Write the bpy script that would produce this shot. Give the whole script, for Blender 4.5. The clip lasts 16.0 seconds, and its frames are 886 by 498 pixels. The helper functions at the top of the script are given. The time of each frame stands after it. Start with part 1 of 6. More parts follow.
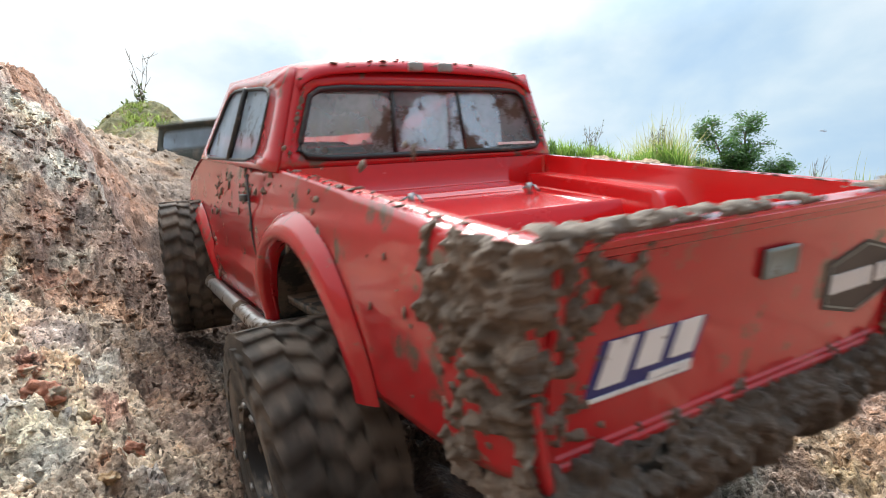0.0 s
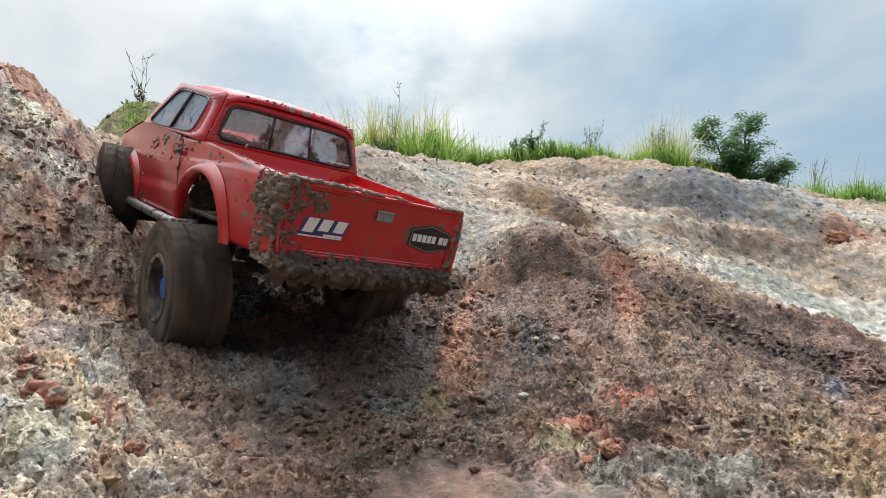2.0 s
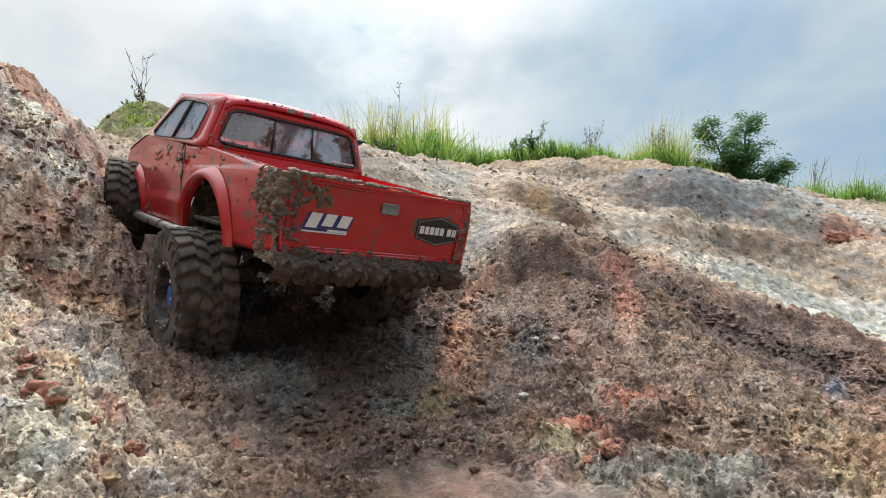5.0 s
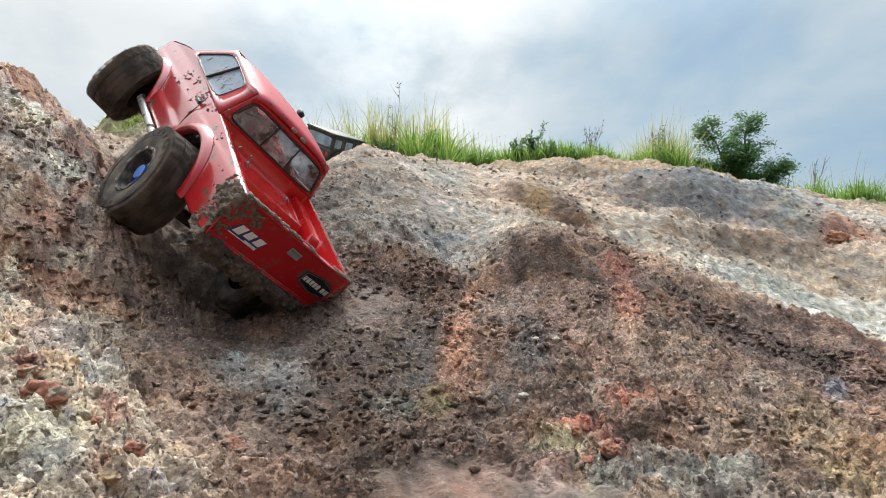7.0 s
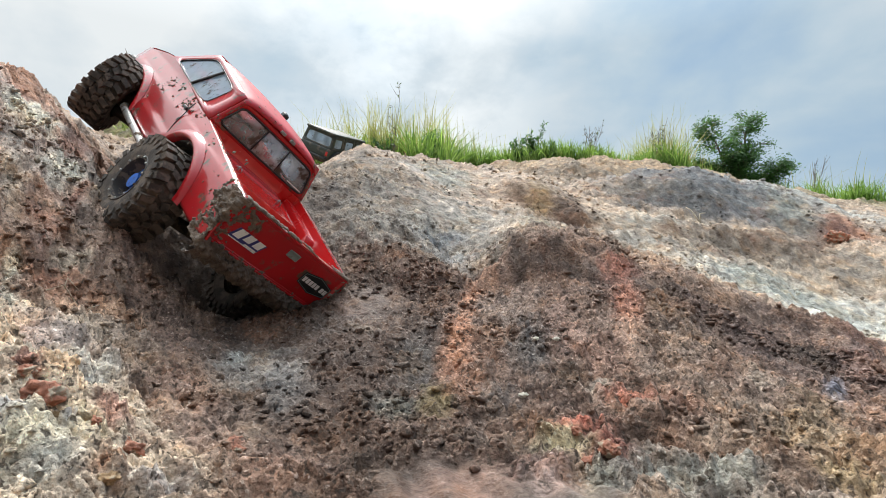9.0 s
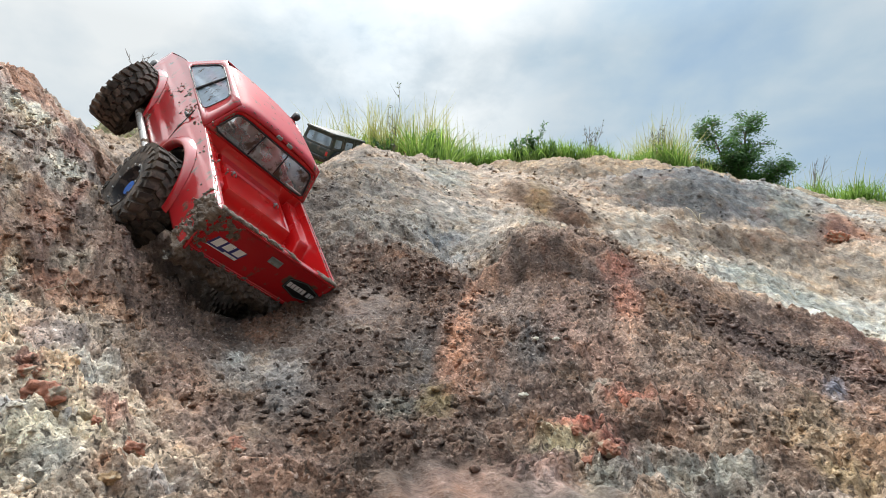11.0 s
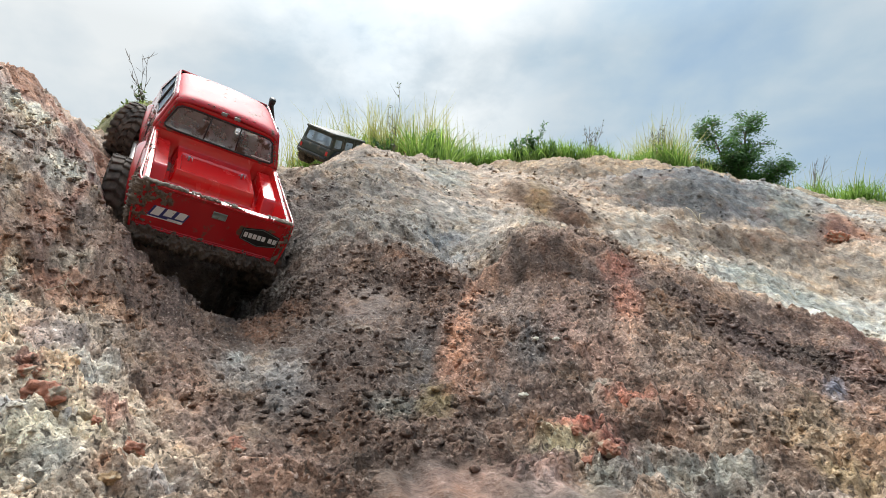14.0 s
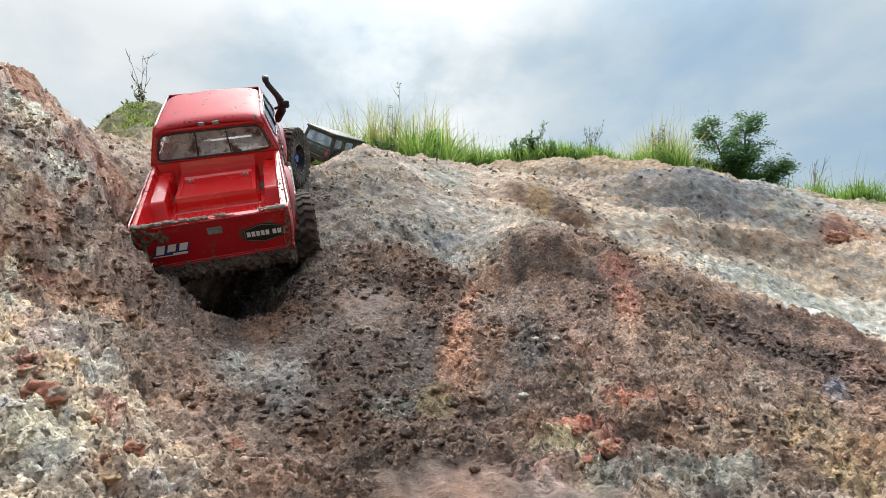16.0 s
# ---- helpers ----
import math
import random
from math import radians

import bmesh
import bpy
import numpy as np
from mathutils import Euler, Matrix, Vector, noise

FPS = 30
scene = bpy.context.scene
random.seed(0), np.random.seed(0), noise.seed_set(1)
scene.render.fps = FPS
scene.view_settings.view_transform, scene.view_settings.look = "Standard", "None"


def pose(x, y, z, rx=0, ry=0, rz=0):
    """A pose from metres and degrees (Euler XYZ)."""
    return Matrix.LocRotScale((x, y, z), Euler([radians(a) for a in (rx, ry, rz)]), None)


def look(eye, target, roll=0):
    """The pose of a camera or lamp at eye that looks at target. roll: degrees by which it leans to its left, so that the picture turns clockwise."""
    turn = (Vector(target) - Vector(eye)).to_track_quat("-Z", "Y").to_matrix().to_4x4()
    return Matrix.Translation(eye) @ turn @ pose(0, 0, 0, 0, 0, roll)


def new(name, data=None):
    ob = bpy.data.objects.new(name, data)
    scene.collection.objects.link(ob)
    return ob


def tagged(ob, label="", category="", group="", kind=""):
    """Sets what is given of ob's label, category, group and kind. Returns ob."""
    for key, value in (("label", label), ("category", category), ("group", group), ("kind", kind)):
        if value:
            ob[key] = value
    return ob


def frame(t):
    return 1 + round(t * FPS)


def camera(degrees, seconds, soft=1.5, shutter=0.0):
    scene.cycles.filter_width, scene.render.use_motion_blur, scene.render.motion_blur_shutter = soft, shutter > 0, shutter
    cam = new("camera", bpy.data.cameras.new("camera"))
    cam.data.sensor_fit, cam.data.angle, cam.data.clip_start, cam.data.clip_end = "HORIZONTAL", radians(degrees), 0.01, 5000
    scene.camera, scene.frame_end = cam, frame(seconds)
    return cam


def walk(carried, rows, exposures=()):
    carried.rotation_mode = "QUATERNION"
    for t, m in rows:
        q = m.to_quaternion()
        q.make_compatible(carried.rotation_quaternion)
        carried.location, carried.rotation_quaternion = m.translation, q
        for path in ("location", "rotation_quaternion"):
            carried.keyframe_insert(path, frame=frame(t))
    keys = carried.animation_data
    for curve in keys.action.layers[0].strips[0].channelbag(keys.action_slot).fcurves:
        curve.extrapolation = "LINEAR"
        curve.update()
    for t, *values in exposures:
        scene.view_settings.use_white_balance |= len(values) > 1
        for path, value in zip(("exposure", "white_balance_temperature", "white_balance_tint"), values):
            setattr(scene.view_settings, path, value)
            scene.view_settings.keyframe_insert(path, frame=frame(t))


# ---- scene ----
cam = camera(76.33, 16.0, soft=0.9, shutter=0.5)
STAND = pose(0.0, 0.0, 0.12, 96.0, 0.0, 0.0)
walk(cam, [(0.0, STAND), (16.0, STAND)], [(0.0, 0.42), (0.5, 0.26), (1.2, 0.03), (2.0, 0.0), (16.0, 0.0)])

# ---- light ----
SUN_UP, SUN_TURN = 54.8, -10.0
world = bpy.data.worlds.new("overcast_sky")
scene.world = world
world.use_nodes = True


def ramp(tree, stops, fac):
    n = tree.nodes.new("ShaderNodeValToRGB")
    el = n.color_ramp.elements
    while len(el) < len(stops):
        el.new(0.5)
    for e, (p, c) in zip(el, stops):
        e.position = p
        e.color = c if len(c) == 4 else (*c, 1)
    tree.links.new(fac, n.inputs[0])
    return n.outputs[0]


def noise_tex(tree, vec, scale, detail=4.0, rough=0.55, distort=0.0):
    n = tree.nodes.new("ShaderNodeTexNoise")
    n.inputs["Scale"].default_value = scale
    n.inputs["Detail"].default_value = detail
    n.inputs["Roughness"].default_value = rough
    n.inputs["Distortion"].default_value = distort
    if vec is not None:
        tree.links.new(vec, n.inputs["Vector"])
    return n.outputs["Fac"]


def mix_col(tree, fac, a, b, blend="MIX"):
    n = tree.nodes.new("ShaderNodeMix")
    n.data_type, n.blend_type = "RGBA", blend
    for sock, v in ((n.inputs[0], fac), (n.inputs[6], a), (n.inputs[7], b)):
        if isinstance(v, (int, float)):
            sock.default_value = v
        elif isinstance(v, tuple):
            sock.default_value = v if len(v) == 4 else (*v, 1)
        else:
            tree.links.new(v, sock)
    return n.outputs[2]


def maths(tree, op, a, b=None):
    n = tree.nodes.new("ShaderNodeMath")
    n.operation = op
    for i, v in enumerate((a, b)):
        if v is None:
            continue
        if isinstance(v, (int, float)):
            n.inputs[i].default_value = v
        else:
            tree.links.new(v, n.inputs[i])
    return n.outputs[0]


def sky_world():
    """A bright broken overcast over a Nishita sky, brighter towards the zenith and round the hidden sun."""
    t = world.node_tree
    t.nodes.clear()
    out = t.nodes.new("ShaderNodeOutputWorld")
    bg = t.nodes.new("ShaderNodeBackground")
    sky = t.nodes.new("ShaderNodeTexSky")
    sky.sky_type, sky.sun_disc = "NISHITA", False
    sky.sun_elevation, sky.sun_rotation = radians(SUN_UP), radians(SUN_TURN)
    sky.dust_density, sky.air_density = 1.5, 1.0
    co = t.nodes.new("ShaderNodeTexCoord").outputs["Generated"]
    sep = t.nodes.new("ShaderNodeSeparateXYZ")
    t.links.new(co, sep.inputs[0])
    m = t.nodes.new("ShaderNodeMapping")
    m.inputs["Scale"].default_value = (1.0, 1.0, 1.5)
    m.inputs["Location"].default_value = (3.1, 0.4, 1.7)
    t.links.new(co, m.inputs["Vector"])
    big = noise_tex(t, m.outputs[0], 2.3, 5.0, 0.5, 0.3)
    small = noise_tex(t, m.outputs[0], 6.0, 6.0, 0.55, 0.2)
    cover = maths(t, "ADD", maths(t, "MULTIPLY", big, 0.72), maths(t, "MULTIPLY", small, 0.28))
    # thinner cloud to the east
    cover = maths(t, "SUBTRACT", cover, maths(t, "MULTIPLY", sep.outputs[0], 0.21))
    cloud = ramp(t, [(0.28, (0.37, 0.54, 0.70)), (0.41, (0.50, 0.63, 0.73)), (0.52, (0.66, 0.74, 0.79)), (0.64, (0.84, 0.88, 0.89))], cover)
    blue = mix_col(t, 1.0, sky.outputs[0], (0.10, 0.105, 0.11), "MULTIPLY")
    amount = ramp(t, [(0.22, (0.60, 0.60, 0.60)), (0.42, (0.97, 0.97, 0.97))], cover)
    col = mix_col(t, amount, blue, cloud)
    up = ramp(t, [(0.0, (0.95, 0.95, 0.95)), (0.42, (1.0, 1.0, 1.0)), (0.62, (1.6, 1.6, 1.6)), (1.0, (5.4, 5.35, 5.25))], sep.outputs[2])
    col = mix_col(t, 1.0, col, up, "MULTIPLY")
    # brightening round the veiled sun
    dot = t.nodes.new("ShaderNodeVectorMath")
    dot.operation = "DOT_PRODUCT"
    t.links.new(co, dot.inputs[0])
    dot.inputs[1].default_value = (-0.088, 0.914, 0.395)
    lee = ramp(t, [(0.0, (0.30, 0.30, 0.31)), (0.5, (0.74, 0.74, 0.75)), (0.93, (1, 1, 1))], maths(t, "ADD", maths(t, "MULTIPLY", dot.outputs["Value"], 0.5), 0.5))
    col = mix_col(t, 1.0, col, lee, "MULTIPLY")
    glow = ramp(t, [(0.955, (0, 0, 0)), (0.995, (0.15, 0.15, 0.147)), (1.0, (0.27, 0.27, 0.265))], dot.outputs["Value"])
    glow = mix_col(t, 1.0, glow, ramp(t, [(0.40, (0.25, 0.25, 0.25)), (0.56, (1, 1, 1))], small), "MULTIPLY")
    col = mix_col(t, 1.0, col, glow, "ADD")
    t.links.new(col, bg.inputs[0])
    bg.inputs[1].default_value = 1.0
    t.links.new(bg.outputs[0], out.inputs[0])


sky_world()
sun = new("sun", bpy.data.lights.new("sun", "SUN"))
sun.data.energy, sun.data.angle, sun.data.color = 3.2, radians(26), (1.0, 0.95, 0.89)
sun.matrix_world = look((-0.9, 5.0, 7.2), (0, 0, 0))


# ---- materials ----
def material(name, base, rough=0.7, metal=0.0, spread=0.25, scale=60.0, bump=0.0, bump_scale=200.0, coat=0.0, dirt=None, dirt_amount=0.0, dirt_scale=30.0, dust_sheen=0.0, gloss=0.5):
    """A principled surface with two scales of variation, optional relief and dried-mud dirt."""
    mat = bpy.data.materials.new(name)
    mat.use_nodes = True
    t = mat.node_tree
    b = t.nodes["Principled BSDF"]
    co = t.nodes.new("ShaderNodeTexCoord").outputs["Object"]
    n1 = noise_tex(t, co, scale, 5.0)
    n2 = noise_tex(t, co, scale * 0.17, 3.0)
    n = maths(t, "ADD", maths(t, "MULTIPLY", n1, 0.5), maths(t, "MULTIPLY", n2, 0.5))
    dark = tuple(max(0.0, c * (1 - spread)) for c in base)
    light = tuple(min(1.0, c * (1 + spread)) for c in base)
    col = ramp(t, [(0.35, dark), (0.65, light)], n)
    rgh = maths(t, "ADD", maths(t, "MULTIPLY", n1, 0.16), rough - 0.08)
    # pinkish film: some dust, mostly a painted sheen of reflected sky
    if dust_sheen:
        col = mix_col(t, maths(t, "MULTIPLY", ramp(t, [(0.35, (0.25, 0.25, 0.25)), (0.7, (1, 1, 1))], n2), dust_sheen), col, (0.60, 0.42, 0.44))
    if dirt:
        d = noise_tex(t, co, dirt_scale, 8.0, 0.65)
        f = ramp(t, [(0.62 - dirt_amount, (0, 0, 0)), (0.70 - dirt_amount, (1, 1, 1))], d)
        col = mix_col(t, f, col, dirt)
        rgh = maths(t, "MAXIMUM", rgh, maths(t, "MULTIPLY", f, 0.85))
    t.links.new(col, b.inputs["Base Color"])
    t.links.new(rgh, b.inputs["Roughness"])
    b.inputs["Metallic"].default_value = metal
    b.inputs["Coat Weight"].default_value = coat
    b.inputs["Coat Roughness"].default_value = 0.10
    b.inputs["Specular IOR Level"].default_value = gloss
    if bump:
        bn = t.nodes.new("ShaderNodeBump")
        bn.inputs["Strength"].default_value = bump
        bn.inputs["Distance"].default_value = 0.002
        t.links.new(noise_tex(t, co, bump_scale, 8.0, 0.65), bn.inputs["Height"])
        t.links.new(bn.outputs[0], b.inputs["Normal"])
    return mat


def soil_material():
    """Eroded clay and gravel: the zone colour of the sheet, grain, pale grit, dark crumbs and relief."""
    mat = bpy.data.materials.new("soil")
    mat.use_nodes = True
    t = mat.node_tree
    b = t.nodes["Principled BSDF"]
    co = t.nodes.new("ShaderNodeTexCoord").outputs["Object"]
    zone = t.nodes.new("ShaderNodeAttribute")
    zone.attribute_name = "zone"
    n1 = noise_tex(t, co, 45.0, 9.0, 0.64)
    n2 = noise_tex(t, co, 230.0, 4.0, 0.55)
    n3 = noise_tex(t, co, 10.0, 6.0, 0.6)
    n4 = noise_tex(t, co, 95.0, 4.0, 0.6)
    n5 = noise_tex(t, co, 24.0, 5.0, 0.6)
    sep = t.nodes.new("ShaderNodeSeparateXYZ")
    t.links.new(co, sep.inputs[0])
    smear = zone.outputs["Alpha"]
    loose = ramp(t, [(0.22, (1, 1, 1)), (0.42, (0.12, 0.12, 0.12))], maths(t, "MULTIPLY", sep.outputs[1], 0.4))
    loose = maths(t, "MULTIPLY", loose, maths(t, "SUBTRACT", 1.0, maths(t, "MULTIPLY", smear, 0.6)))
    col = mix_col(t, 1.0, zone.outputs["Color"], ramp(t, [(0.30, (0.38, 0.33, 0.31)), (0.45, (0.90, 0.86, 0.83)), (0.57, (1.22, 1.17, 1.11)), (0.70, (1.95, 1.85, 1.70))], n1), "MULTIPLY")
    col = mix_col(t, 1.0, col, ramp(t, [(0.34, (0.94, 0.97, 1.0)), (0.5, (1.0, 1.0, 1.0)), (0.66, (1.14, 1.0, 0.86))], n5), "MULTIPLY")
    col = mix_col(t, ramp(t, [(0.57, (0, 0, 0)), (0.68, (0.30, 0.30, 0.30))], n3), col, (0.34, 0.16, 0.09))
    col = mix_col(t, maths(t, "MULTIPLY", ramp(t, [(0.38, (0.85, 0.85, 0.85)), (0.43, (0, 0, 0))], n2), loose), col, (0.075, 0.055, 0.043))
    col = mix_col(t, maths(t, "MULTIPLY", ramp(t, [(0.60, (0, 0, 0)), (0.65, (0.80, 0.80, 0.80))], n2), loose), col, mix_col(t, 0.12, mix_col(t, 1.0, zone.outputs["Color"], (1.85, 1.8, 1.72), "MULTIPLY"), (0.85, 0.80, 0.72)))
    col = mix_col(t, ramp(t, [(0.30, (0.75, 0.75, 0.75)), (0.35, (0, 0, 0))], n4), col, (0.07, 0.052, 0.042))
    col = mix_col(t, ramp(t, [(0.66, (0, 0, 0)), (0.70, (0.55, 0.55, 0.55))], n4), col, mix_col(t, 0.10, mix_col(t, 1.0, zone.outputs["Color"], (1.7, 1.65, 1.6), "MULTIPLY"), (0.48, 0.42, 0.34)))
    # fine grit, strongest in the loose near soil; the back slope is smooth clay
    n6 = noise_tex(t, co, 420.0, 3.0, 0.6)
    col = mix_col(t, loose, col, mix_col(t, 1.0, col, ramp(t, [(0.34, (0.66, 0.64, 0.62)), (0.5, (1.0, 1.0, 1.0)), (0.66, (1.36, 1.33, 1.30))], n6), "MULTIPLY"))
    t.links.new(col, b.inputs["Base Color"])
    dry = ramp(t, [(0.3, (0.62, 0.62, 0.62)), (0.6, (0.95, 0.95, 0.95))], n3)
    t.links.new(maths(t, "SUBTRACT", dry, maths(t, "MULTIPLY", smear, 0.22)), b.inputs["Roughness"])
    b.inputs["Specular IOR Level"].default_value = 0.22
    hgt = maths(t, "ADD", maths(t, "ADD", n1, maths(t, "MULTIPLY", n2, 0.45)), maths(t, "MULTIPLY", n6, 0.10))
    bn = t.nodes.new("ShaderNodeBump")
    bn.inputs["Strength"].default_value = 1.0
    t.links.new(maths(t, "SUBTRACT", 0.010, maths(t, "MULTIPLY", smear, 0.0055)), bn.inputs["Distance"])
    t.links.new(hgt, bn.inputs["Height"])
    t.links.new(bn.outputs[0], b.inputs["Normal"])
    return mat


MUD = (0.120, 0.086, 0.062)
M_SOIL = soil_material()
M_REDROCK = material("red_laterite", (0.38, 0.15, 0.09), 0.85, spread=0.6, scale=160, bump=1.0, bump_scale=300, dirt=(0.42, 0.34, 0.25), dirt_amount=0.12, dirt_scale=130)
M_OCHRE = material("ochre_stone", (0.46, 0.29, 0.15), 0.85, spread=0.6, scale=160, bump=1.0, bump_scale=300, dirt=(0.42, 0.34, 0.25), dirt_amount=0.12, dirt_scale=130)
M_MUD = material("caked_mud", (0.172, 0.128, 0.096), 0.72, spread=0.55, scale=140, bump=0.9, bump_scale=350)
# darker caked mud: shade below the tailgate is put into its colour
M_SHADEDMUD = material("shaded_wet_mud", (0.098, 0.072, 0.054), 0.55, spread=0.55, scale=140, bump=0.9, bump_scale=350)
M_PAINT = material("red_paint", (0.44, 0.003, 0.008), 0.34, spread=0.16, scale=20, coat=1.0, gloss=0.12, dirt=MUD, dirt_amount=0.055, dirt_scale=55, dust_sheen=0.035)
M_ROOF = material("dusty_sheen_red_roof_paint", (0.48, 0.008, 0.022), 0.55, spread=0.15, scale=24, gloss=0.32, dirt=MUD, dirt_amount=0.05, dirt_scale=60, dust_sheen=0.075)
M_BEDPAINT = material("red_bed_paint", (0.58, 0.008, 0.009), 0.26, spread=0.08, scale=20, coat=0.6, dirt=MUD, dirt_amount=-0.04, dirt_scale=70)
M_TRIM = material("black_trim", (0.02, 0.02, 0.022), 0.5, spread=0.2, dirt=MUD, dirt_amount=0.04, dirt_scale=90)
M_CHASSIS = material("muddy_chassis", (0.03, 0.027, 0.024), 0.7, spread=0.4, dirt=MUD, dirt_amount=0.16, dirt_scale=60, bump=0.4)
M_TYRE = material("muddy_tyre", (0.058, 0.046, 0.038), 0.85, spread=0.5, scale=70, bump=0.9, bump_scale=220, dirt=(0.130, 0.098, 0.076), dirt_amount=0.15, dirt_scale=45)
M_BLUE = material("blue_anodised", (0.03, 0.17, 0.62), 0.35, metal=0.4, spread=0.2, dirt=MUD, dirt_amount=0.05, dirt_scale=120)
M_RIM = material("muddy_rim", (0.055, 0.046, 0.040), 0.6, metal=0.3, spread=0.4, dirt=(0.22, 0.17, 0.13), dirt_amount=0.12, dirt_scale=60)
M_STEEL = material("scuffed_steel", (0.42, 0.41, 0.40), 0.38, metal=0.9, spread=0.25, dirt=MUD, dirt_amount=0.13, dirt_scale=60)
M_WHITE = material("white_print", (0.78, 0.78, 0.78), 0.5, spread=0.06, dirt=MUD, dirt_amount=0.02, dirt_scale=150)
M_NAVY = material("navy_print", (0.03, 0.035, 0.16), 0.5, spread=0.1)
M_BLACK = material("black_print", (0.012, 0.014, 0.016), 0.45, spread=0.15, dirt=MUD, dirt_amount=0.0, dirt_scale=150)
M_GREY = material("grey_plastic", (0.20, 0.24, 0.23), 0.5, spread=0.2, dirt=MUD, dirt_amount=0.06, dirt_scale=150)
M_LAMP = material("tail_lamp_red", (0.55, 0.03, 0.03), 0.25, spread=0.1, dirt=MUD, dirt_amount=0.08, dirt_scale=100)
M_OLIVE = material("dull_olive_paint", (0.035, 0.042, 0.036), 0.55, spread=0.25, dirt=(0.12, 0.10, 0.08), dirt_amount=0.06, dirt_scale=40)


def glass_material(name, tint, mud_amount, film_low, film_high, haze):
    """A thin dusty pane: mostly see-through, some gloss, mud splashes."""
    mat = bpy.data.materials.new(name)
    mat.use_nodes = True
    t = mat.node_tree
    t.nodes.clear()
    out = t.nodes.new("ShaderNodeOutputMaterial")
    tr = t.nodes.new("ShaderNodeBsdfTransparent")
    tr.inputs[0].default_value = (*tint, 1)
    gl = t.nodes.new("ShaderNodeBsdfGlossy")
    gl.inputs["Roughness"].default_value = 0.12
    df = t.nodes.new("ShaderNodeBsdfDiffuse")
    co = t.nodes.new("ShaderNodeTexCoord").outputs["Object"]
    m1 = t.nodes.new("ShaderNodeMixShader")
    fr = t.nodes.new("ShaderNodeFresnel")
    fr.inputs["IOR"].default_value = 1.5
    t.links.new(maths(t, "ADD", maths(t, "MULTIPLY", fr.outputs[0], 0.8), 0.10), m1.inputs[0])
    t.links.new(tr.outputs[0], m1.inputs[1])
    t.links.new(gl.outputs[0], m1.inputs[2])
    film = t.nodes.new("ShaderNodeMixShader")
    dry = t.nodes.new("ShaderNodeBsdfDiffuse")
    dry.inputs[0].default_value = (*haze, 1)
    lit = t.nodes.new("ShaderNodeBsdfTranslucent")
    lit.inputs[0].default_value = (*haze, 1)
    dust_sheen = t.nodes.new("ShaderNodeMixShader")
    dust_sheen.inputs[0].default_value = 0.5
    t.links.new(dry.outputs[0], dust_sheen.inputs[1])
    t.links.new(lit.outputs[0], dust_sheen.inputs[2])
    t.links.new(ramp(t, [(0.35, (film_low,) * 3), (0.7, (film_high,) * 3)], noise_tex(t, co, 25.0, 6.0, 0.6)), film.inputs[0])
    t.links.new(m1.outputs[0], film.inputs[1])
    t.links.new(dust_sheen.outputs[0], film.inputs[2])
    m2 = t.nodes.new("ShaderNodeMixShader")
    d = noise_tex(t, co, 48.0, 9.0, 0.68)
    t.links.new(ramp(t, [(0.60 - mud_amount, (0, 0, 0)), (0.66 - mud_amount, (1, 1, 1))], d), m2.inputs[0])
    df.inputs[0].default_value = (0.10, 0.08, 0.065, 1)
    t.links.new(film.outputs[0], m2.inputs[1])
    t.links.new(df.outputs[0], m2.inputs[2])
    t.links.new(m2.outputs[0], out.inputs[0])
    return mat


M_GLASS = glass_material("muddy_pane", (0.90, 0.91, 0.92), 0.050, 0.16, 0.50, (0.70, 0.71, 0.72))
M_CLEAR = glass_material("clear_pane", (0.95, 0.96, 0.97), 0.0, 0.02, 0.12, (0.60, 0.62, 0.65))
# the blue of this dusty film paints in the sky's reflection
M_SIDEGLASS = glass_material("dusty_sheen_pane", (0.80, 0.84, 0.90), 0.015, 0.50, 0.75, (0.52, 0.67, 0.83))


def leaf_material(name, base, tip):
    mat = bpy.data.materials.new(name)
    mat.use_nodes = True
    t = mat.node_tree
    b = t.nodes["Principled BSDF"]
    g = t.nodes.new("ShaderNodeNewGeometry")
    col = ramp(t, [(0.0, base), (0.75, tip), (1.0, tuple(min(1, c * 1.4 + 0.04) for c in tip))], g.outputs["Random Per Island"])
    t.links.new(col, b.inputs["Base Color"])
    b.inputs["Roughness"].default_value = 0.55
    b.inputs["Subsurface Weight"].default_value = 0.0
    tl = t.nodes.new("ShaderNodeBsdfTranslucent")
    t.links.new(mix_col(t, 1.0, col, (1.6, 1.8, 0.9), "MULTIPLY"), tl.inputs[0])
    mx = t.nodes.new("ShaderNodeMixShader")
    mx.inputs[0].default_value = 0.45
    t.links.new(b.outputs[0], mx.inputs[1])
    t.links.new(tl.outputs[0], mx.inputs[2])
    t.links.new(mx.outputs[0], t.nodes["Material Output"].inputs[0])
    return mat


M_GRASS = leaf_material("grass_blades", (0.075, 0.145, 0.035), (0.22, 0.30, 0.10))
M_DRYGRASS = leaf_material("dry_grass", (0.26, 0.24, 0.12), (0.42, 0.38, 0.22))
M_BUSH = leaf_material("bush_leaves", (0.035, 0.095, 0.030), (0.085, 0.18, 0.055))
M_MOSS = leaf_material("moss_leaves", (0.13, 0.16, 0.06), (0.22, 0.25, 0.11))
M_WEED = leaf_material("weed_leaves", (0.045, 0.06, 0.04), (0.10, 0.12, 0.075))
M_PALE = material("pale_chalk", (0.60, 0.55, 0.46), 0.85, spread=0.3, scale=90, bump=0.6, bump_scale=260)
M_ROOT = material("pale_root", (0.45, 0.38, 0.28), 0.8, spread=0.3)
M_TWIG = material("twig_bark", (0.16, 0.12, 0.09), 0.85, spread=0.3)


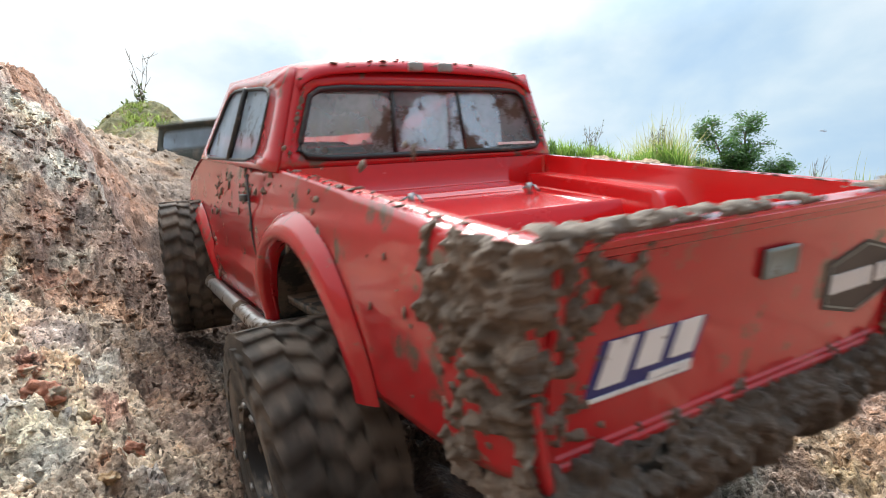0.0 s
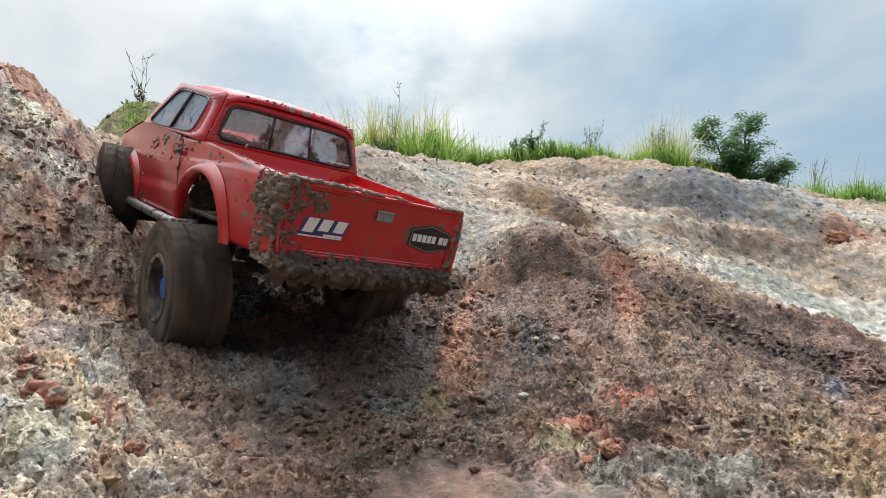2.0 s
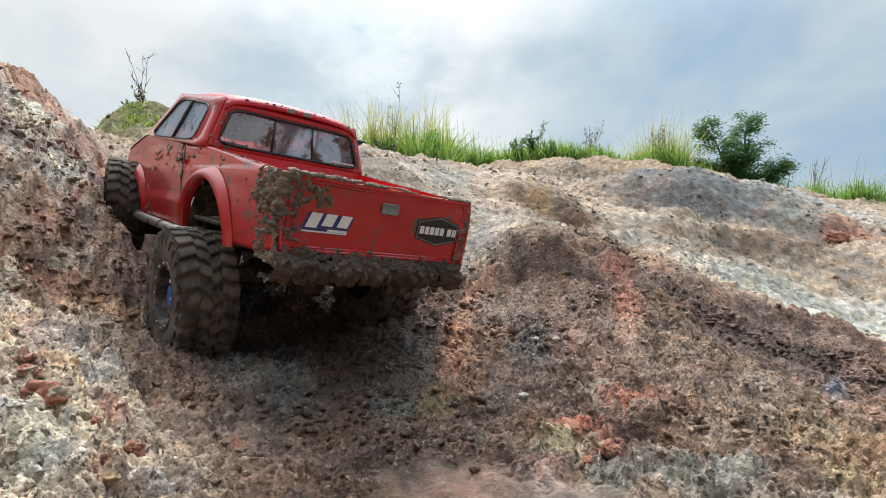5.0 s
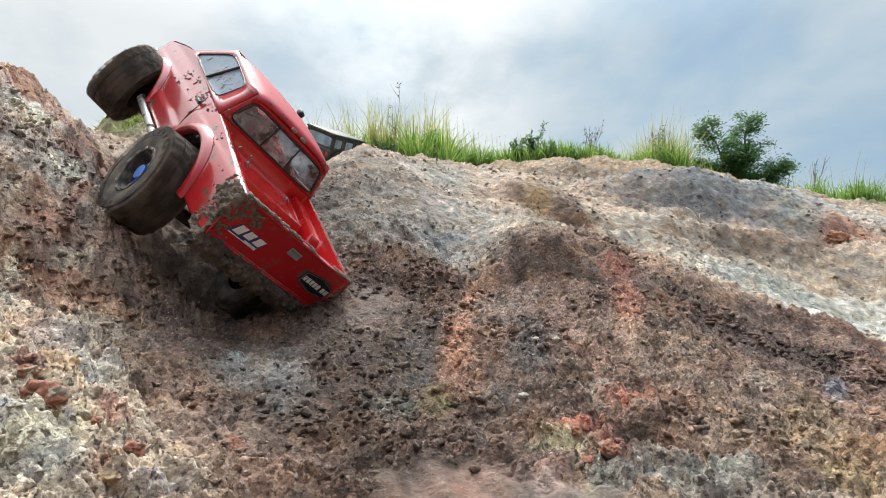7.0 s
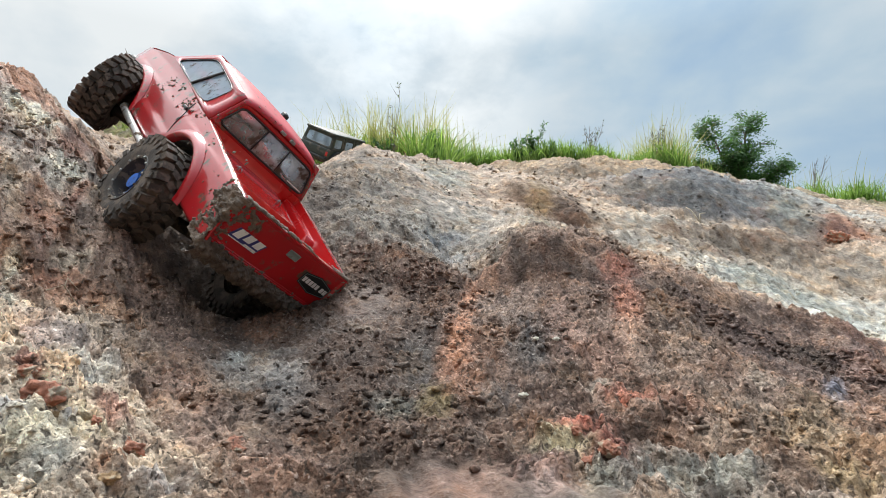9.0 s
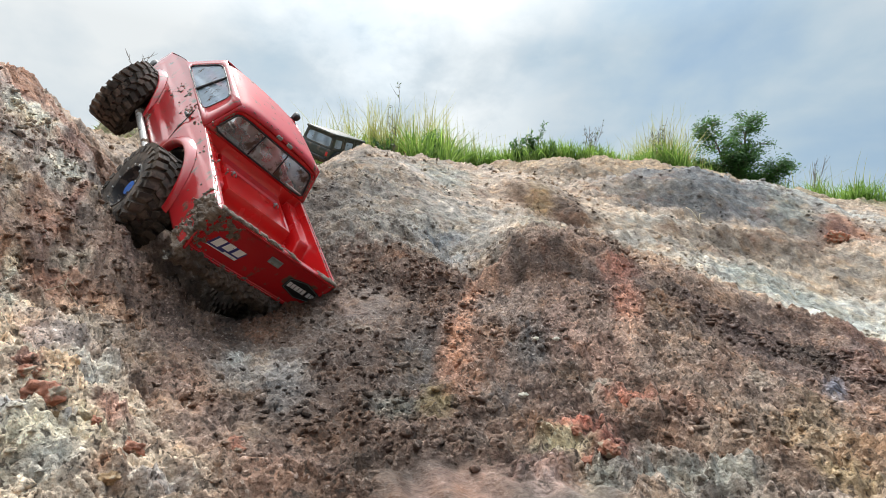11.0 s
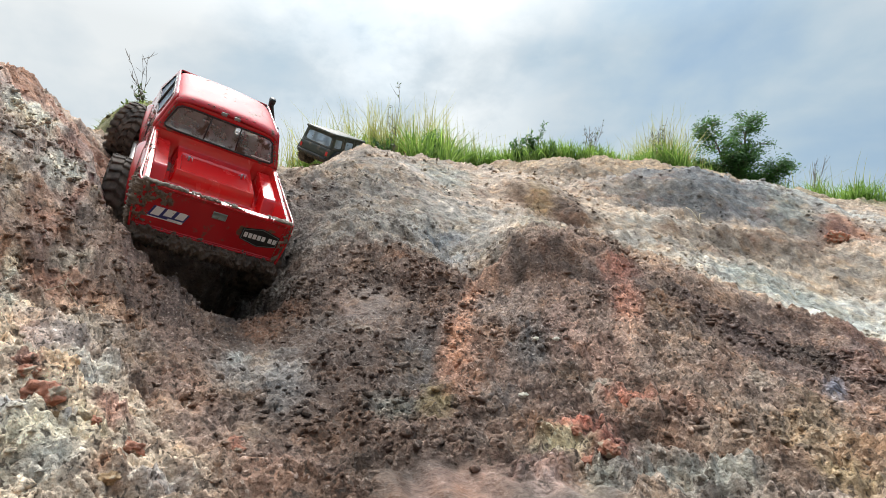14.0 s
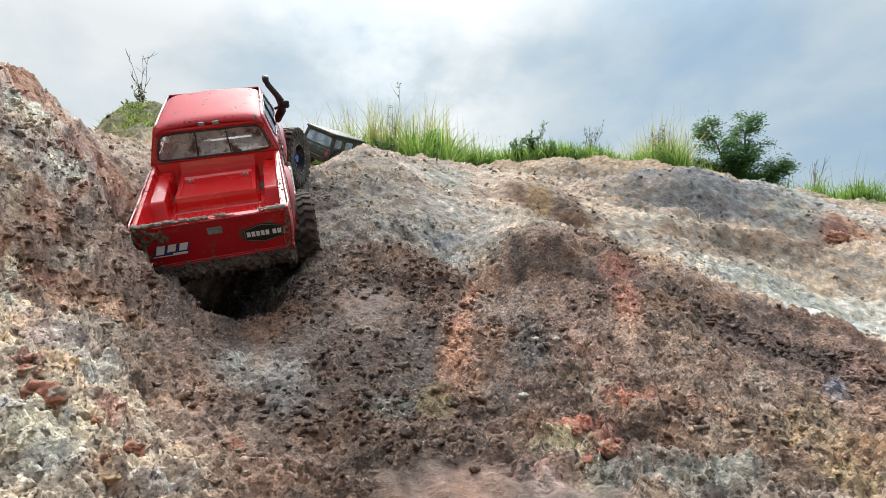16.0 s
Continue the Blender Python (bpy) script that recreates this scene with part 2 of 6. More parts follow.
# ---- mesh helpers ----
def part(name, bm, mat, parent=None, label="", smooth=True):
    me = bpy.data.meshes.new(name)
    bm.to_mesh(me)
    bm.free()
    me.materials.append(mat)
    if smooth:
        me.shade_smooth()
    ob = new(name, me)
    if parent is not None:
        ob.parent = parent
    if label:
        tagged(ob, label=label)
    return ob


def from_arrays(name, verts, faces, mat, parent=None, label="", smooth=True):
    me = bpy.data.meshes.new(name)
    me.from_pydata([tuple(v) for v in verts], [], [tuple(f) for f in faces])
    me.materials.append(mat)
    if smooth:
        me.shade_smooth()
    ob = new(name, me)
    if parent is not None:
        ob.parent = parent
    if label:
        tagged(ob, label=label)
    return ob


def sharp_by(ob, degrees=40):
    """Hard edges where the surface turns more than that."""
    ob.data.set_sharp_from_angle(angle=radians(degrees))
    return ob


def grid(fn, nu, nv):
    """A sheet of nu by nv cells over the unit square."""
    v = [fn(i / nu, j / nv) for j in range(nv + 1) for i in range(nu + 1)]
    f = [(j * (nu + 1) + i, j * (nu + 1) + i + 1, (j + 1) * (nu + 1) + i + 1, (j + 1) * (nu + 1) + i) for j in range(nv) for i in range(nu)]
    return v, f


def box_bm(size, at=(0, 0, 0), bevel=0.0, turn=(0, 0, 0), segments=2, bm=None):
    bm = bm or bmesh.new()
    m = pose(*at, *turn) @ Matrix.Diagonal((*size, 1))
    geo = bmesh.ops.create_cube(bm, size=1.0, matrix=m)
    if bevel:
        edges = list({e for v in geo["verts"] for e in v.link_edges})
        bmesh.ops.bevel(bm, geom=edges, offset=bevel, segments=segments, affect="EDGES", profile=0.5)
    return bm


def tube_bm(points, radius, sides=10, bm=None):
    """A round tube along a line of points; radius may be a list."""
    bm = bm or bmesh.new()
    pts = [Vector(p) for p in points]
    rings = []
    for i, p in enumerate(pts):
        d = (pts[min(i + 1, len(pts) - 1)] - pts[max(i - 1, 0)]).normalized()
        a = d.orthogonal().normalized()
        b = d.cross(a)
        r = radius[i] if isinstance(radius, (list, tuple)) else radius
        rings.append([bm.verts.new(p + r * (math.cos(k * math.tau / sides) * a + math.sin(k * math.tau / sides) * b)) for k in range(sides)])
    for r0, r1 in zip(rings, rings[1:]):
        best = min(range(sides), key=lambda s: (r1[s].co - r0[0].co).length)
        for k in range(sides):
            bm.faces.new((r0[k], r0[(k + 1) % sides], r1[(k + 1 + best) % sides], r1[(k + best) % sides]))
    bm.faces.new(rings[0][::-1])
    bm.faces.new(rings[-1])
    return bm


def lathe(profile, segments, name, mat, parent, label=""):
    """Turns (x, r) pairs about the x axis."""
    v, f = [], []
    n = len(profile)
    for k in range(segments):
        a = k * math.tau / segments
        v += [(x, r * math.sin(a), r * math.cos(a)) for x, r in profile]
    for k in range(segments):
        k2 = (k + 1) % segments
        f += [(k * n + i, k2 * n + i, k2 * n + i + 1, k * n + i + 1) for i in range(n - 1)]
    return sharp_by(from_arrays(name, v, f, mat, parent, label))


def smooth01(a, b, x):
    t = np.clip((x - a) / (b - a), 0, 1)
    return t * t * (3 - 2 * t)


ICO = bmesh.new()
bmesh.ops.create_icosphere(ICO, subdivisions=1, radius=1.0)
ICO_V = np.array([v.co[:] for v in ICO.verts])
ICO_F = np.array([[v.index for v in f.verts] for f in ICO.faces])
ICO.free()


def lumps(name, places, sizes, mat, parent=None, label="", flat=0.6, rng=None, normals=None):
    """Many crumbs of earth in one mesh."""
    rng = rng or np.random.default_rng(5)
    n = len(places)
    k = len(ICO_V)
    v = ICO_V[None] * (1 + rng.uniform(-0.62, 0.45, (n, k, 1)))
    q = rng.normal(size=(n, 3, 3))
    u, _, w = np.linalg.svd(q)
    v = np.einsum("nki,nij->nkj", v, u @ w)
    sc = np.asarray(sizes)[:, None, None] * rng.uniform(0.45, 1.45, (n, 1, 3))
    v = v * sc
    if normals is not None:
        nn = np.asarray(normals)[:, None, :]
        v = v - nn * (v * nn).sum(-1, keepdims=True) * (1 - flat)
    else:
        v[:, :, 2] *= flat
    v = (v + np.asarray(places)[:, None, :]).reshape(-1, 3)
    f = (ICO_F[None] + (np.arange(n) * k)[:, None, None]).reshape(-1, 3)
    me = bpy.data.meshes.new(name)
    me.vertices.add(len(v))
    me.vertices.foreach_set("co", v.astype(np.float32).ravel())
    me.loops.add(f.size)
    me.loops.foreach_set("vertex_index", f.ravel().astype(np.int32))
    me.polygons.add(len(f))
    me.polygons.foreach_set("loop_start", np.arange(0, f.size, 3, dtype=np.int32))
    me.update(calc_edges=True)
    me.validate()
    me.materials.append(mat)
    ob = tagged(new(name, me), kind="stuff")
    if parent is not None:
        ob.parent = parent
    if label:
        tagged(ob, label=label)
    return ob


# ---- ground ----
def hashed(ix, iy, seed):
    h = (ix.astype(np.int64) * 374761393 + iy.astype(np.int64) * 668265263 + seed * 144269) & 0x7FFFFFFF
    h = ((h ^ (h >> 13)) * 1274126177) & 0x7FFFFFFF
    return ((h ^ (h >> 16)) & 0xFFFF) / 65535.0


def vnoise(x, y, seed=0):
    """Smooth value noise in -1..1."""
    ix, iy = np.floor(x), np.floor(y)
    fx, fy = x - ix, y - iy
    fx, fy = fx * fx * (3 - 2 * fx), fy * fy * (3 - 2 * fy)
    a, b = hashed(ix, iy, seed), hashed(ix + 1, iy, seed)
    c, d = hashed(ix, iy + 1, seed), hashed(ix + 1, iy + 1, seed)
    return 2 * ((a * (1 - fx) + b * fx) * (1 - fy) + (c * (1 - fx) + d * fx) * fy) - 1


def fbm(x, y, octaves, seed=0, gain=0.5):
    out, amp = 0, 1.0
    for k in range(octaves):
        c, s = math.cos(0.6 * k), math.sin(0.6 * k)
        out = out + amp * vnoise((c * x - s * y) * 2 ** k, (s * x + c * y) * 2 ** k, seed + k)
        amp *= gain
    return out


HILLS = []


def mound(x, y, along, across, turn, high):
    HILLS.append((x, y, along, across, radians(turn), high))


def lay_of_the_land():
    """Hollows (negative) and mounds of the gully, banks, knolls and the crest, nearest first."""
    mound(-0.091, 0.088, 0.039, 0.045, 96, -0.021)
    mound(0.046, 0.120, 0.045, 0.068, 158, -0.017)
    mound(0.109, 0.090, 0.038, 0.039, 167, -0.012)
    mound(-0.028, 0.157, 0.042, 0.054, 67, -0.017)
    mound(0.185, 0.053, 0.192, 0.285, 110, -0.017)
    mound(-0.133, 0.154, 0.055, 0.076, 71, -0.021)
    mound(0.172, 0.134, 0.046, 0.048, 97, -0.007)
    mound(0.110, 0.198, 0.065, 0.068, 38, -0.012)
    mound(0.005, 0.235, 0.053, 0.064, 6, -0.017)
    mound(-0.099, 0.254, 0.071, 0.072, 93, -0.027)
    mound(0.082, 0.289, 0.071, 0.091, 150, -0.019)
    mound(-0.112, 0.369, 0.078, 0.100, 107, -0.023)
    mound(-0.175, 0.374, 0.113, 0.121, 44, -0.038)
    mound(0.066, 0.428, 0.106, 0.127, 159, -0.021)
    mound(-0.264, 0.385, 0.076, 0.044, 38, 0.021)
    mound(-0.449, 0.163, 0.257, 0.502, 60, -0.040)
    mound(0.213, 0.428, 0.102, 0.133, 133, -0.033)
    mound(0.350, 0.383, 0.134, 0.210, 165, -0.035)
    mound(0.281, 0.451, 0.090, 0.092, 76, 0.013)
    mound(-0.302, 0.457, 0.087, 0.116, 122, -0.097)
    mound(0.043, 0.599, 0.124, 0.095, 71, -0.027)
    mound(-0.366, 0.492, 0.132, 0.288, 141, 0.067)
    mound(-0.581, 0.398, 0.354, 0.914, 35, -0.057)
    mound(0.162, 0.718, 0.104, 0.114, 21, 0.044)
    mound(-0.309, 0.732, 0.090, 0.181, 39, -0.183)
    mound(0.596, 0.593, 0.213, 0.167, 16, -0.069)
    mound(0.578, 0.665, 0.209, 0.185, 141, 0.028)
    mound(0.016, 0.898, 0.279, 0.083, 84, -0.062)
    mound(-0.637, 0.643, 0.185, 0.225, 29, 0.153)
    mound(-1.070, 0.710, 0.306, 0.592, 176, 0.244)
    mound(0.838, 1.057, 0.257, 0.192, 29, -0.114)
    mound(-0.201, 1.566, 0.366, 0.310, 81, 0.160)
    mound(1.443, 0.879, 0.470, 0.923, 157, -0.213)
    mound(-1.393, 1.209, 0.469, 0.445, 57, 0.064)
    mound(-1.205, 1.906, 0.388, 0.328, 52, -0.206)
    mound(-1.157, 2.004, 0.205, 0.328, 40, 0.577)
    mound(-1.045, 2.301, 0.674, 0.490, 102, -0.083)
    mound(-0.666, 2.469, 0.524, 0.329, 91, 0.283)
    mound(0.956, 2.400, 0.734, 0.928, 118, 0.241)
    mound(0.224, 2.807, 0.711, 0.571, 148, 0.319)
    mound(-1.019, 2.638, 0.672, 0.625, 161, -0.075)
    mound(3.104, 0.174, 1.400, 26.711, 162, 0.701)
    mound(-2.853, 2.204, 0.921, 0.716, 134, -0.555)
    mound(0.893, 5.853, 0.851, 1.951, 16, 0.965)


lay_of_the_land()
mound(-1.12, 1.98, 0.18, 0.16, 20, 0.040)
mound(-1.06, 1.98, 0.08, 0.09, 20, 0.020)
mound(-1.26, 2.05, 0.10, 0.10, 0, 0.050)
mound(-0.37, 1.40, 0.13, 0.14, 0, -0.040)
mound(0.88, 1.82, 0.25, 0.10, 8, 0.085)
mound(0.88, 2.06, 0.40, 0.09, 5, -0.040)
mound(0.25, 1.55, 0.10, 0.20, 20, 0.035)
mound(1.25, 1.45, 0.12, 0.10, 0, 0.035)
mound(0.70, 1.52, 0.22, 0.07, 5, -0.030)
mound(-0.47, 1.66, 0.11, 0.25, 0, -0.060)
mound(-0.24, 1.60, 0.06, 0.12, 0, 0.016)
mound(1.85, 2.25, 0.45, 0.50, 0, -0.035)
mound(0.45, 0.820, 0.22, 0.110, 4, -0.021)
mound(0.21, 0.740, 0.07, 0.050, 0, -0.006)
mound(0.038, 0.755, 0.032, 0.075, 10, -0.040)
PITS = [(-0.252, 0.640, 0.078, 0.064, 150, 0.036, 0.5), (-0.345, 0.705, 0.155, 0.092, 115, 0.084, 0.45), (-0.235, 0.770, 0.10, 0.06, 115, 0.025, 0.6), (-0.43, 0.47, 0.07, 0.035, 60, 0.030, 0.7), (0.045, 0.755, 0.10, 0.05, 20, 0.025, 0.5)]
LEDGES = [(0.050, 0.665, 0.215, 0.655, 0.028, 0.016), (-0.345, 0.555, -0.235, 0.625, -0.018, 0.014), (-0.10, 0.70, 0.02, 0.62, 0.016, 0.020), (0.30, 0.70, 0.55, 0.73, 0.020, 0.02), (0.15, 1.42, 0.32, 1.22, 0.030, 0.03), (0.45, 1.35, 0.95, 1.42, 0.028, 0.03), (0.95, 1.62, 1.20, 1.58, 0.03, 0.03), (-0.05, 1.02, 0.14, 0.92, 0.020, 0.025), (-0.30, 0.335, -0.16, 0.30, -0.010, 0.010)]


def steps(x, y):
    """Flat-bottomed pits with steep rims, and short broken ledges that step up away from the viewer's side."""
    wx = x + 0.010 * fbm(x * 22, y * 22, 2, 171)
    wy = y + 0.010 * fbm(x * 22, y * 22, 2, 172)
    z = 0 * x
    for cx, cy, a, b, turn, depth, edge in PITS:
        r = radians(turn)
        u = ((wx - cx) * math.cos(r) + (wy - cy) * math.sin(r)) / a
        v = (-(wx - cx) * math.sin(r) + (wy - cy) * math.cos(r)) / b
        z = z - depth * smooth01(1.0, 1.0 - edge, np.hypot(u, v))
    for x0, y0, x1, y1, high, soft in LEDGES:
        ln = math.hypot(x1 - x0, y1 - y0)
        tx, ty = (x1 - x0) / ln, (y1 - y0) / ln
        s0 = (wx - x0) * tx + (wy - y0) * ty
        d = -(wx - x0) * ty + (wy - y0) * tx
        along = smooth01(-0.2 * ln, 0.15 * ln, s0) * smooth01(1.2 * ln, 0.85 * ln, s0)
        fade = np.exp(-np.maximum(0, d) / (0.8 * ln)) * np.exp(-np.maximum(0, -d) / (6 * soft))
        z = z + high * along * (smooth01(-soft, soft, d) * fade - 0.35 * smooth01(3 * soft, 0, np.abs(d + soft)) )
    return z


def land(x, y):
    """Smooth height of the ground."""
    z = 0.0422 - 0.2728 * x / (1 + np.abs(x) / 2) + 0.3030 * np.tanh(y / 2.2)
    for cx, cy, a, b, r, h in HILLS:
        dx, dy = x - cx, y - cy
        u = (dx * math.cos(r) + dy * math.sin(r)) / a
        v = (-dx * math.sin(r) + dy * math.cos(r)) / b
        z = z + h * np.exp(-0.5 * (u * u + v * v))
    z = z + steps(x, y)
    far = smooth01(4.5, 8.0, np.hypot(x, y))
    return z * (1 - far) + 0.55 * far


def crumbs(x, y, cell, seed, size=0.62):
    """Rounded lumps, one to a cell, of uneven height: 0 between them, up to 1 on top."""
    x, y = x / cell, y / cell
    ix, iy = np.floor(x), np.floor(y)
    best = np.zeros_like(x)
    for ax in (-1, 0, 1):
        for ay in (-1, 0, 1):
            cx, cy = ix + ax, iy + ay
            px, py = cx + hashed(cx, cy, seed), cy + hashed(cx, cy, seed + 1)
            r = size * (0.35 + 0.65 * hashed(cx, cy, seed + 2))
            d2 = ((x - px) ** 2 + (y - py) ** 2) / (r * r)
            best = np.maximum(best, r / size * np.sqrt(np.maximum(0, 1 - d2)))
    return best


def slick_mud(x, y):
    """Where sodden mud has been smeared smooth in the bottom of the gully, 0 to 1."""
    wx, wy = x + 0.008 * fbm(x * 40, y * 40, 2, 191), y + 0.008 * fbm(x * 40, y * 40, 2, 192)
    s = np.exp(-(((wx - 0.000) / 0.034) ** 2 + ((wy - 0.282) / 0.026) ** 2) ** 4) + np.exp(-(((wx - 0.052) / 0.030) ** 2 + ((wy - 0.270) / 0.024) ** 2) ** 4)
    s = s + 0.8 * np.exp(-(((wx + 0.074) / 0.026) ** 2 + ((wy - 0.609) / 0.045) ** 2) ** 2)
    return np.minimum(1, s)


def packed_mud(x, y):
    """Where wheels have packed the gully floor, 0 to 1."""
    p = np.exp(-((x + 0.12) / 0.11) ** 2 - ((y - 0.52) / 0.13) ** 2) + np.exp(-((x + 0.10) / 0.06) ** 2 - ((y - 0.40) / 0.09) ** 2)
    return np.minimum(1, p) * (0.55 + 0.45 * smooth01(-0.3, 0.3, fbm(x * 18, y * 18, 2, 195)))


def ground_height(x, y):
    """With ruts, ledges, lumps and crumbs."""
    r = np.hypot(x, y)
    z = land(x, y)
    calm = 0.70 * packed_mud(x, y) + slick_mud(x, y)
    calm = 1 - np.minimum(0.88, calm)
    rough = calm * (0.35 + 0.65 * smooth01(-0.5, 0.5, fbm(x * 3.4, y * 3.4, 2, 40)))
    z = z + 0.013 * fbm(x * 6.0, y * 6.0, 3, 3) * smooth01(0.2, 0.8, r)
    z = z + 0.007 * rough * fbm(x * 24, y * 24, 4, 11)
    ridge = 1 - np.abs(fbm(x * 15 + 3, y * 15, 3, 151))
    z = z + 0.009 * rough * smooth01(0.55, 1.0, ridge) * smooth01(0.22, 0.5, r)
    hole = smooth01(0.45, 0.75, vnoise(x * 34, y * 34, 161) * 0.6 + 0.4 * vnoise(x * 71, y * 71, 162))
    z = z - 0.010 * hole * calm
    # small ledges and cracks across the slope
    led = fbm(x * 11, y * 30, 3, 91)
    z = z - 0.006 * smooth01(0.10, 0.0, np.abs(led)) * rough
    wx, wy = x + 0.0045 * fbm(x * 120, y * 120, 2, 51), y + 0.0045 * fbm(x * 120, y * 120, 2, 53)
    amount = np.maximum(smooth01(-0.45, 0.40, fbm(x * 9, y * 9, 2, 61)), np.exp(-((x - 0.13) / 0.07) ** 2 - ((y - 0.66) / 0.06) ** 2))
    slick = slick_mud(x, y)
    amount = amount * (1 - slick) * calm
    near = smooth01(1.4, 0.7, r)
    stony = smooth01(-0.08, -0.16, x + 0.35 * (y - 0.25)) * smooth01(0.95, 0.75, y)
    amount = amount * (1 - 0.75 * stony)
    z = z + 0.0056 * amount * crumbs(wx, wy, 0.019, 101)
    z = z + 0.0046 * (0.40 * (1 - slick) * (1 - 0.7 * stony) + 0.60 * amount) * crumbs(wx, wy, 0.0090, 111)
    z = z + 0.0023 * (1 - slick) * near * crumbs(wx, wy, 0.0046, 121)
    broken = np.abs(fbm(wx * 62, wy * 62, 4, 81, 0.62))
    z = z + 0.0062 * calm * (1 - 0.9 * slick) * (broken - 0.35) * (0.4 + 0.6 * near)
    z = z + 0.0009 * (1 - slick) * near * vnoise(x * 330, y * 330, 85)
    # broken layers of pale rock in the bank
    layer = fbm((x + 0.8 * z) * 26, (y - 1.4 * z) * 70, 4, 181, 0.6)
    z = z + 0.0048 * stony * (smooth01(-0.05, 0.10, layer) + 0.5 * smooth01(0.35, 0.45, layer) - 0.7)
    z = z + 0.0022 * slick * np.sin(260 * (x + 0.6 * y) + 2.0 * fbm(x * 30, y * 30, 2, 197))
    far = smooth01(1.0, 2.2, r)
    z = z + far * (0.016 * fbm(x * 9, y * 9, 4, 131) + 0.008 * crumbs(wx, wy, 0.045, 141))
    return z


ZONES = []


def zone(x, y, radius, colour, strength=1.0, stretch=1.0, turn=0.0):
    ZONES.append((x, y, radius, colour, strength, stretch, radians(turn)))


def soil_zones():
    pale, tan, grey = (0.70, 0.60, 0.465), (0.40, 0.31, 0.22), (0.42, 0.41, 0.38)
    wet_shade, dark, rust, orange = (0.128, 0.086, 0.066), (0.205, 0.146, 0.118), (0.36, 0.18, 0.08), (0.46, 0.26, 0.13)
    zone(0.30, 2.25, 0.30, (0.36, 0.28, 0.19), 0.8, 4.0, 0)
    zone(0.70, 1.35, 0.18, (0.46, 0.37, 0.27), 0.8, 2.0, 0)
    zone(-0.20, 1.10, 0.16, (0.32, 0.26, 0.195), 0.8)
    zone(-0.10, 0.45, 0.20, wet_shade, 0.9, 1.8, 80)
    zone(-0.20, 0.62, 0.16, wet_shade, 0.95)
    zone(-0.16, 0.54, 0.14, wet_shade, 0.8)
    zone(-0.30, 0.80, 0.18, wet_shade, 0.9, 1.6, 110)
    zone(-0.02, 0.33, 0.10, wet_shade, 0.7)
    zone(-0.215, 0.24, 0.095, pale, 0.9, 1.5, 100)
    zone(-0.28, 0.325, 0.065, pale, 0.65)
    zone(-0.40, 0.55, 0.07, (0.30, 0.22, 0.16), 0.6, 1.5, 60)
    zone(-0.42, 0.62, 0.09, grey, 0.6)
    zone(-0.46, 0.60, 0.12, (0.47, 0.39, 0.335), 0.6, 1.6, 60)
    zone(-0.50, 0.74, 0.05, (0.30, 0.15, 0.09), 0.8, 2.5, 70)
    zone(0.20, 0.52, 0.18, dark, 0.75, 1.3, 30)
    zone(0.12, 0.66, 0.07, dark, 0.8, 1.6, 0)
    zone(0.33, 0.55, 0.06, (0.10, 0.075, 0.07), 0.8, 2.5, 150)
    zone(0.13, 0.28, 0.05, (0.30, 0.28, 0.25), 0.6, 1.5, 0)
    zone(0.22, 0.30, 0.06, (0.32, 0.25, 0.18), 0.6)
    zone(0.74, 1.12, 0.13, (0.55, 0.57, 0.53), 1.0, 3.4, 5)
    zone(0.02, 1.00, 0.14, (0.40, 0.39, 0.36), 0.8, 1.6, 30)
    zone(-0.02, 0.92, 0.05, (0.30, 0.33, 0.34), 0.7, 2.0, 0)
    zone(0.30, 1.03, 0.10, (0.50, 0.43, 0.34), 0.8, 2.5, 10)
    zone(-0.16, 0.95, 0.10, (0.20, 0.155, 0.125), 0.7, 1.6, 100)
    zone(0.86, 1.85, 0.17, (0.185, 0.19, 0.195), 1.0, 1.9, 5)
    zone(0.75, 1.42, 0.05, (0.24, 0.175, 0.125), 0.9, 4.0, 8)
    zone(1.20, 1.85, 0.12, (0.40, 0.42, 0.40), 0.8, 2.0, 160)
    zone(1.12, 1.60, 0.05, (0.36, 0.16, 0.09), 0.8, 1.6, 0)
    zone(0.258, 1.285, 0.055, (0.165, 0.098, 0.058), 1.00, 2.20, -52)
    zone(0.813, 1.637, 0.061, (0.185, 0.19, 0.195), 0.95, 4.31, -4)
    zone(-0.002, 1.071, 0.123, (0.5, 0.45, 0.39), 0.80, 1.00, -13)
    zone(0.545, 1.432, 0.056, (0.52, 0.48, 0.41), 0.80, 3.00, 32)
    zone(-0.033, 1.414, 0.065, (0.5, 0.48, 0.44), 0.70, 1.40, 18)
    # near-black pit soil: the shade under the truck is put into the colour
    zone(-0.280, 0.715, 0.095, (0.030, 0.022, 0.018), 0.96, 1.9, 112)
    zone(-1.10, 1.95, 0.35, (0.16, 0.17, 0.08), 0.9)
    zone(-0.75, 1.35, 0.25, tan, 0.9)


PATCHES = []


def patch(x, y, a, b, colour, strength=0.85):
    """An uneven stain of soil with half axes a and b on the plan."""
    PATCHES.append((x, y, a, b, colour, strength))


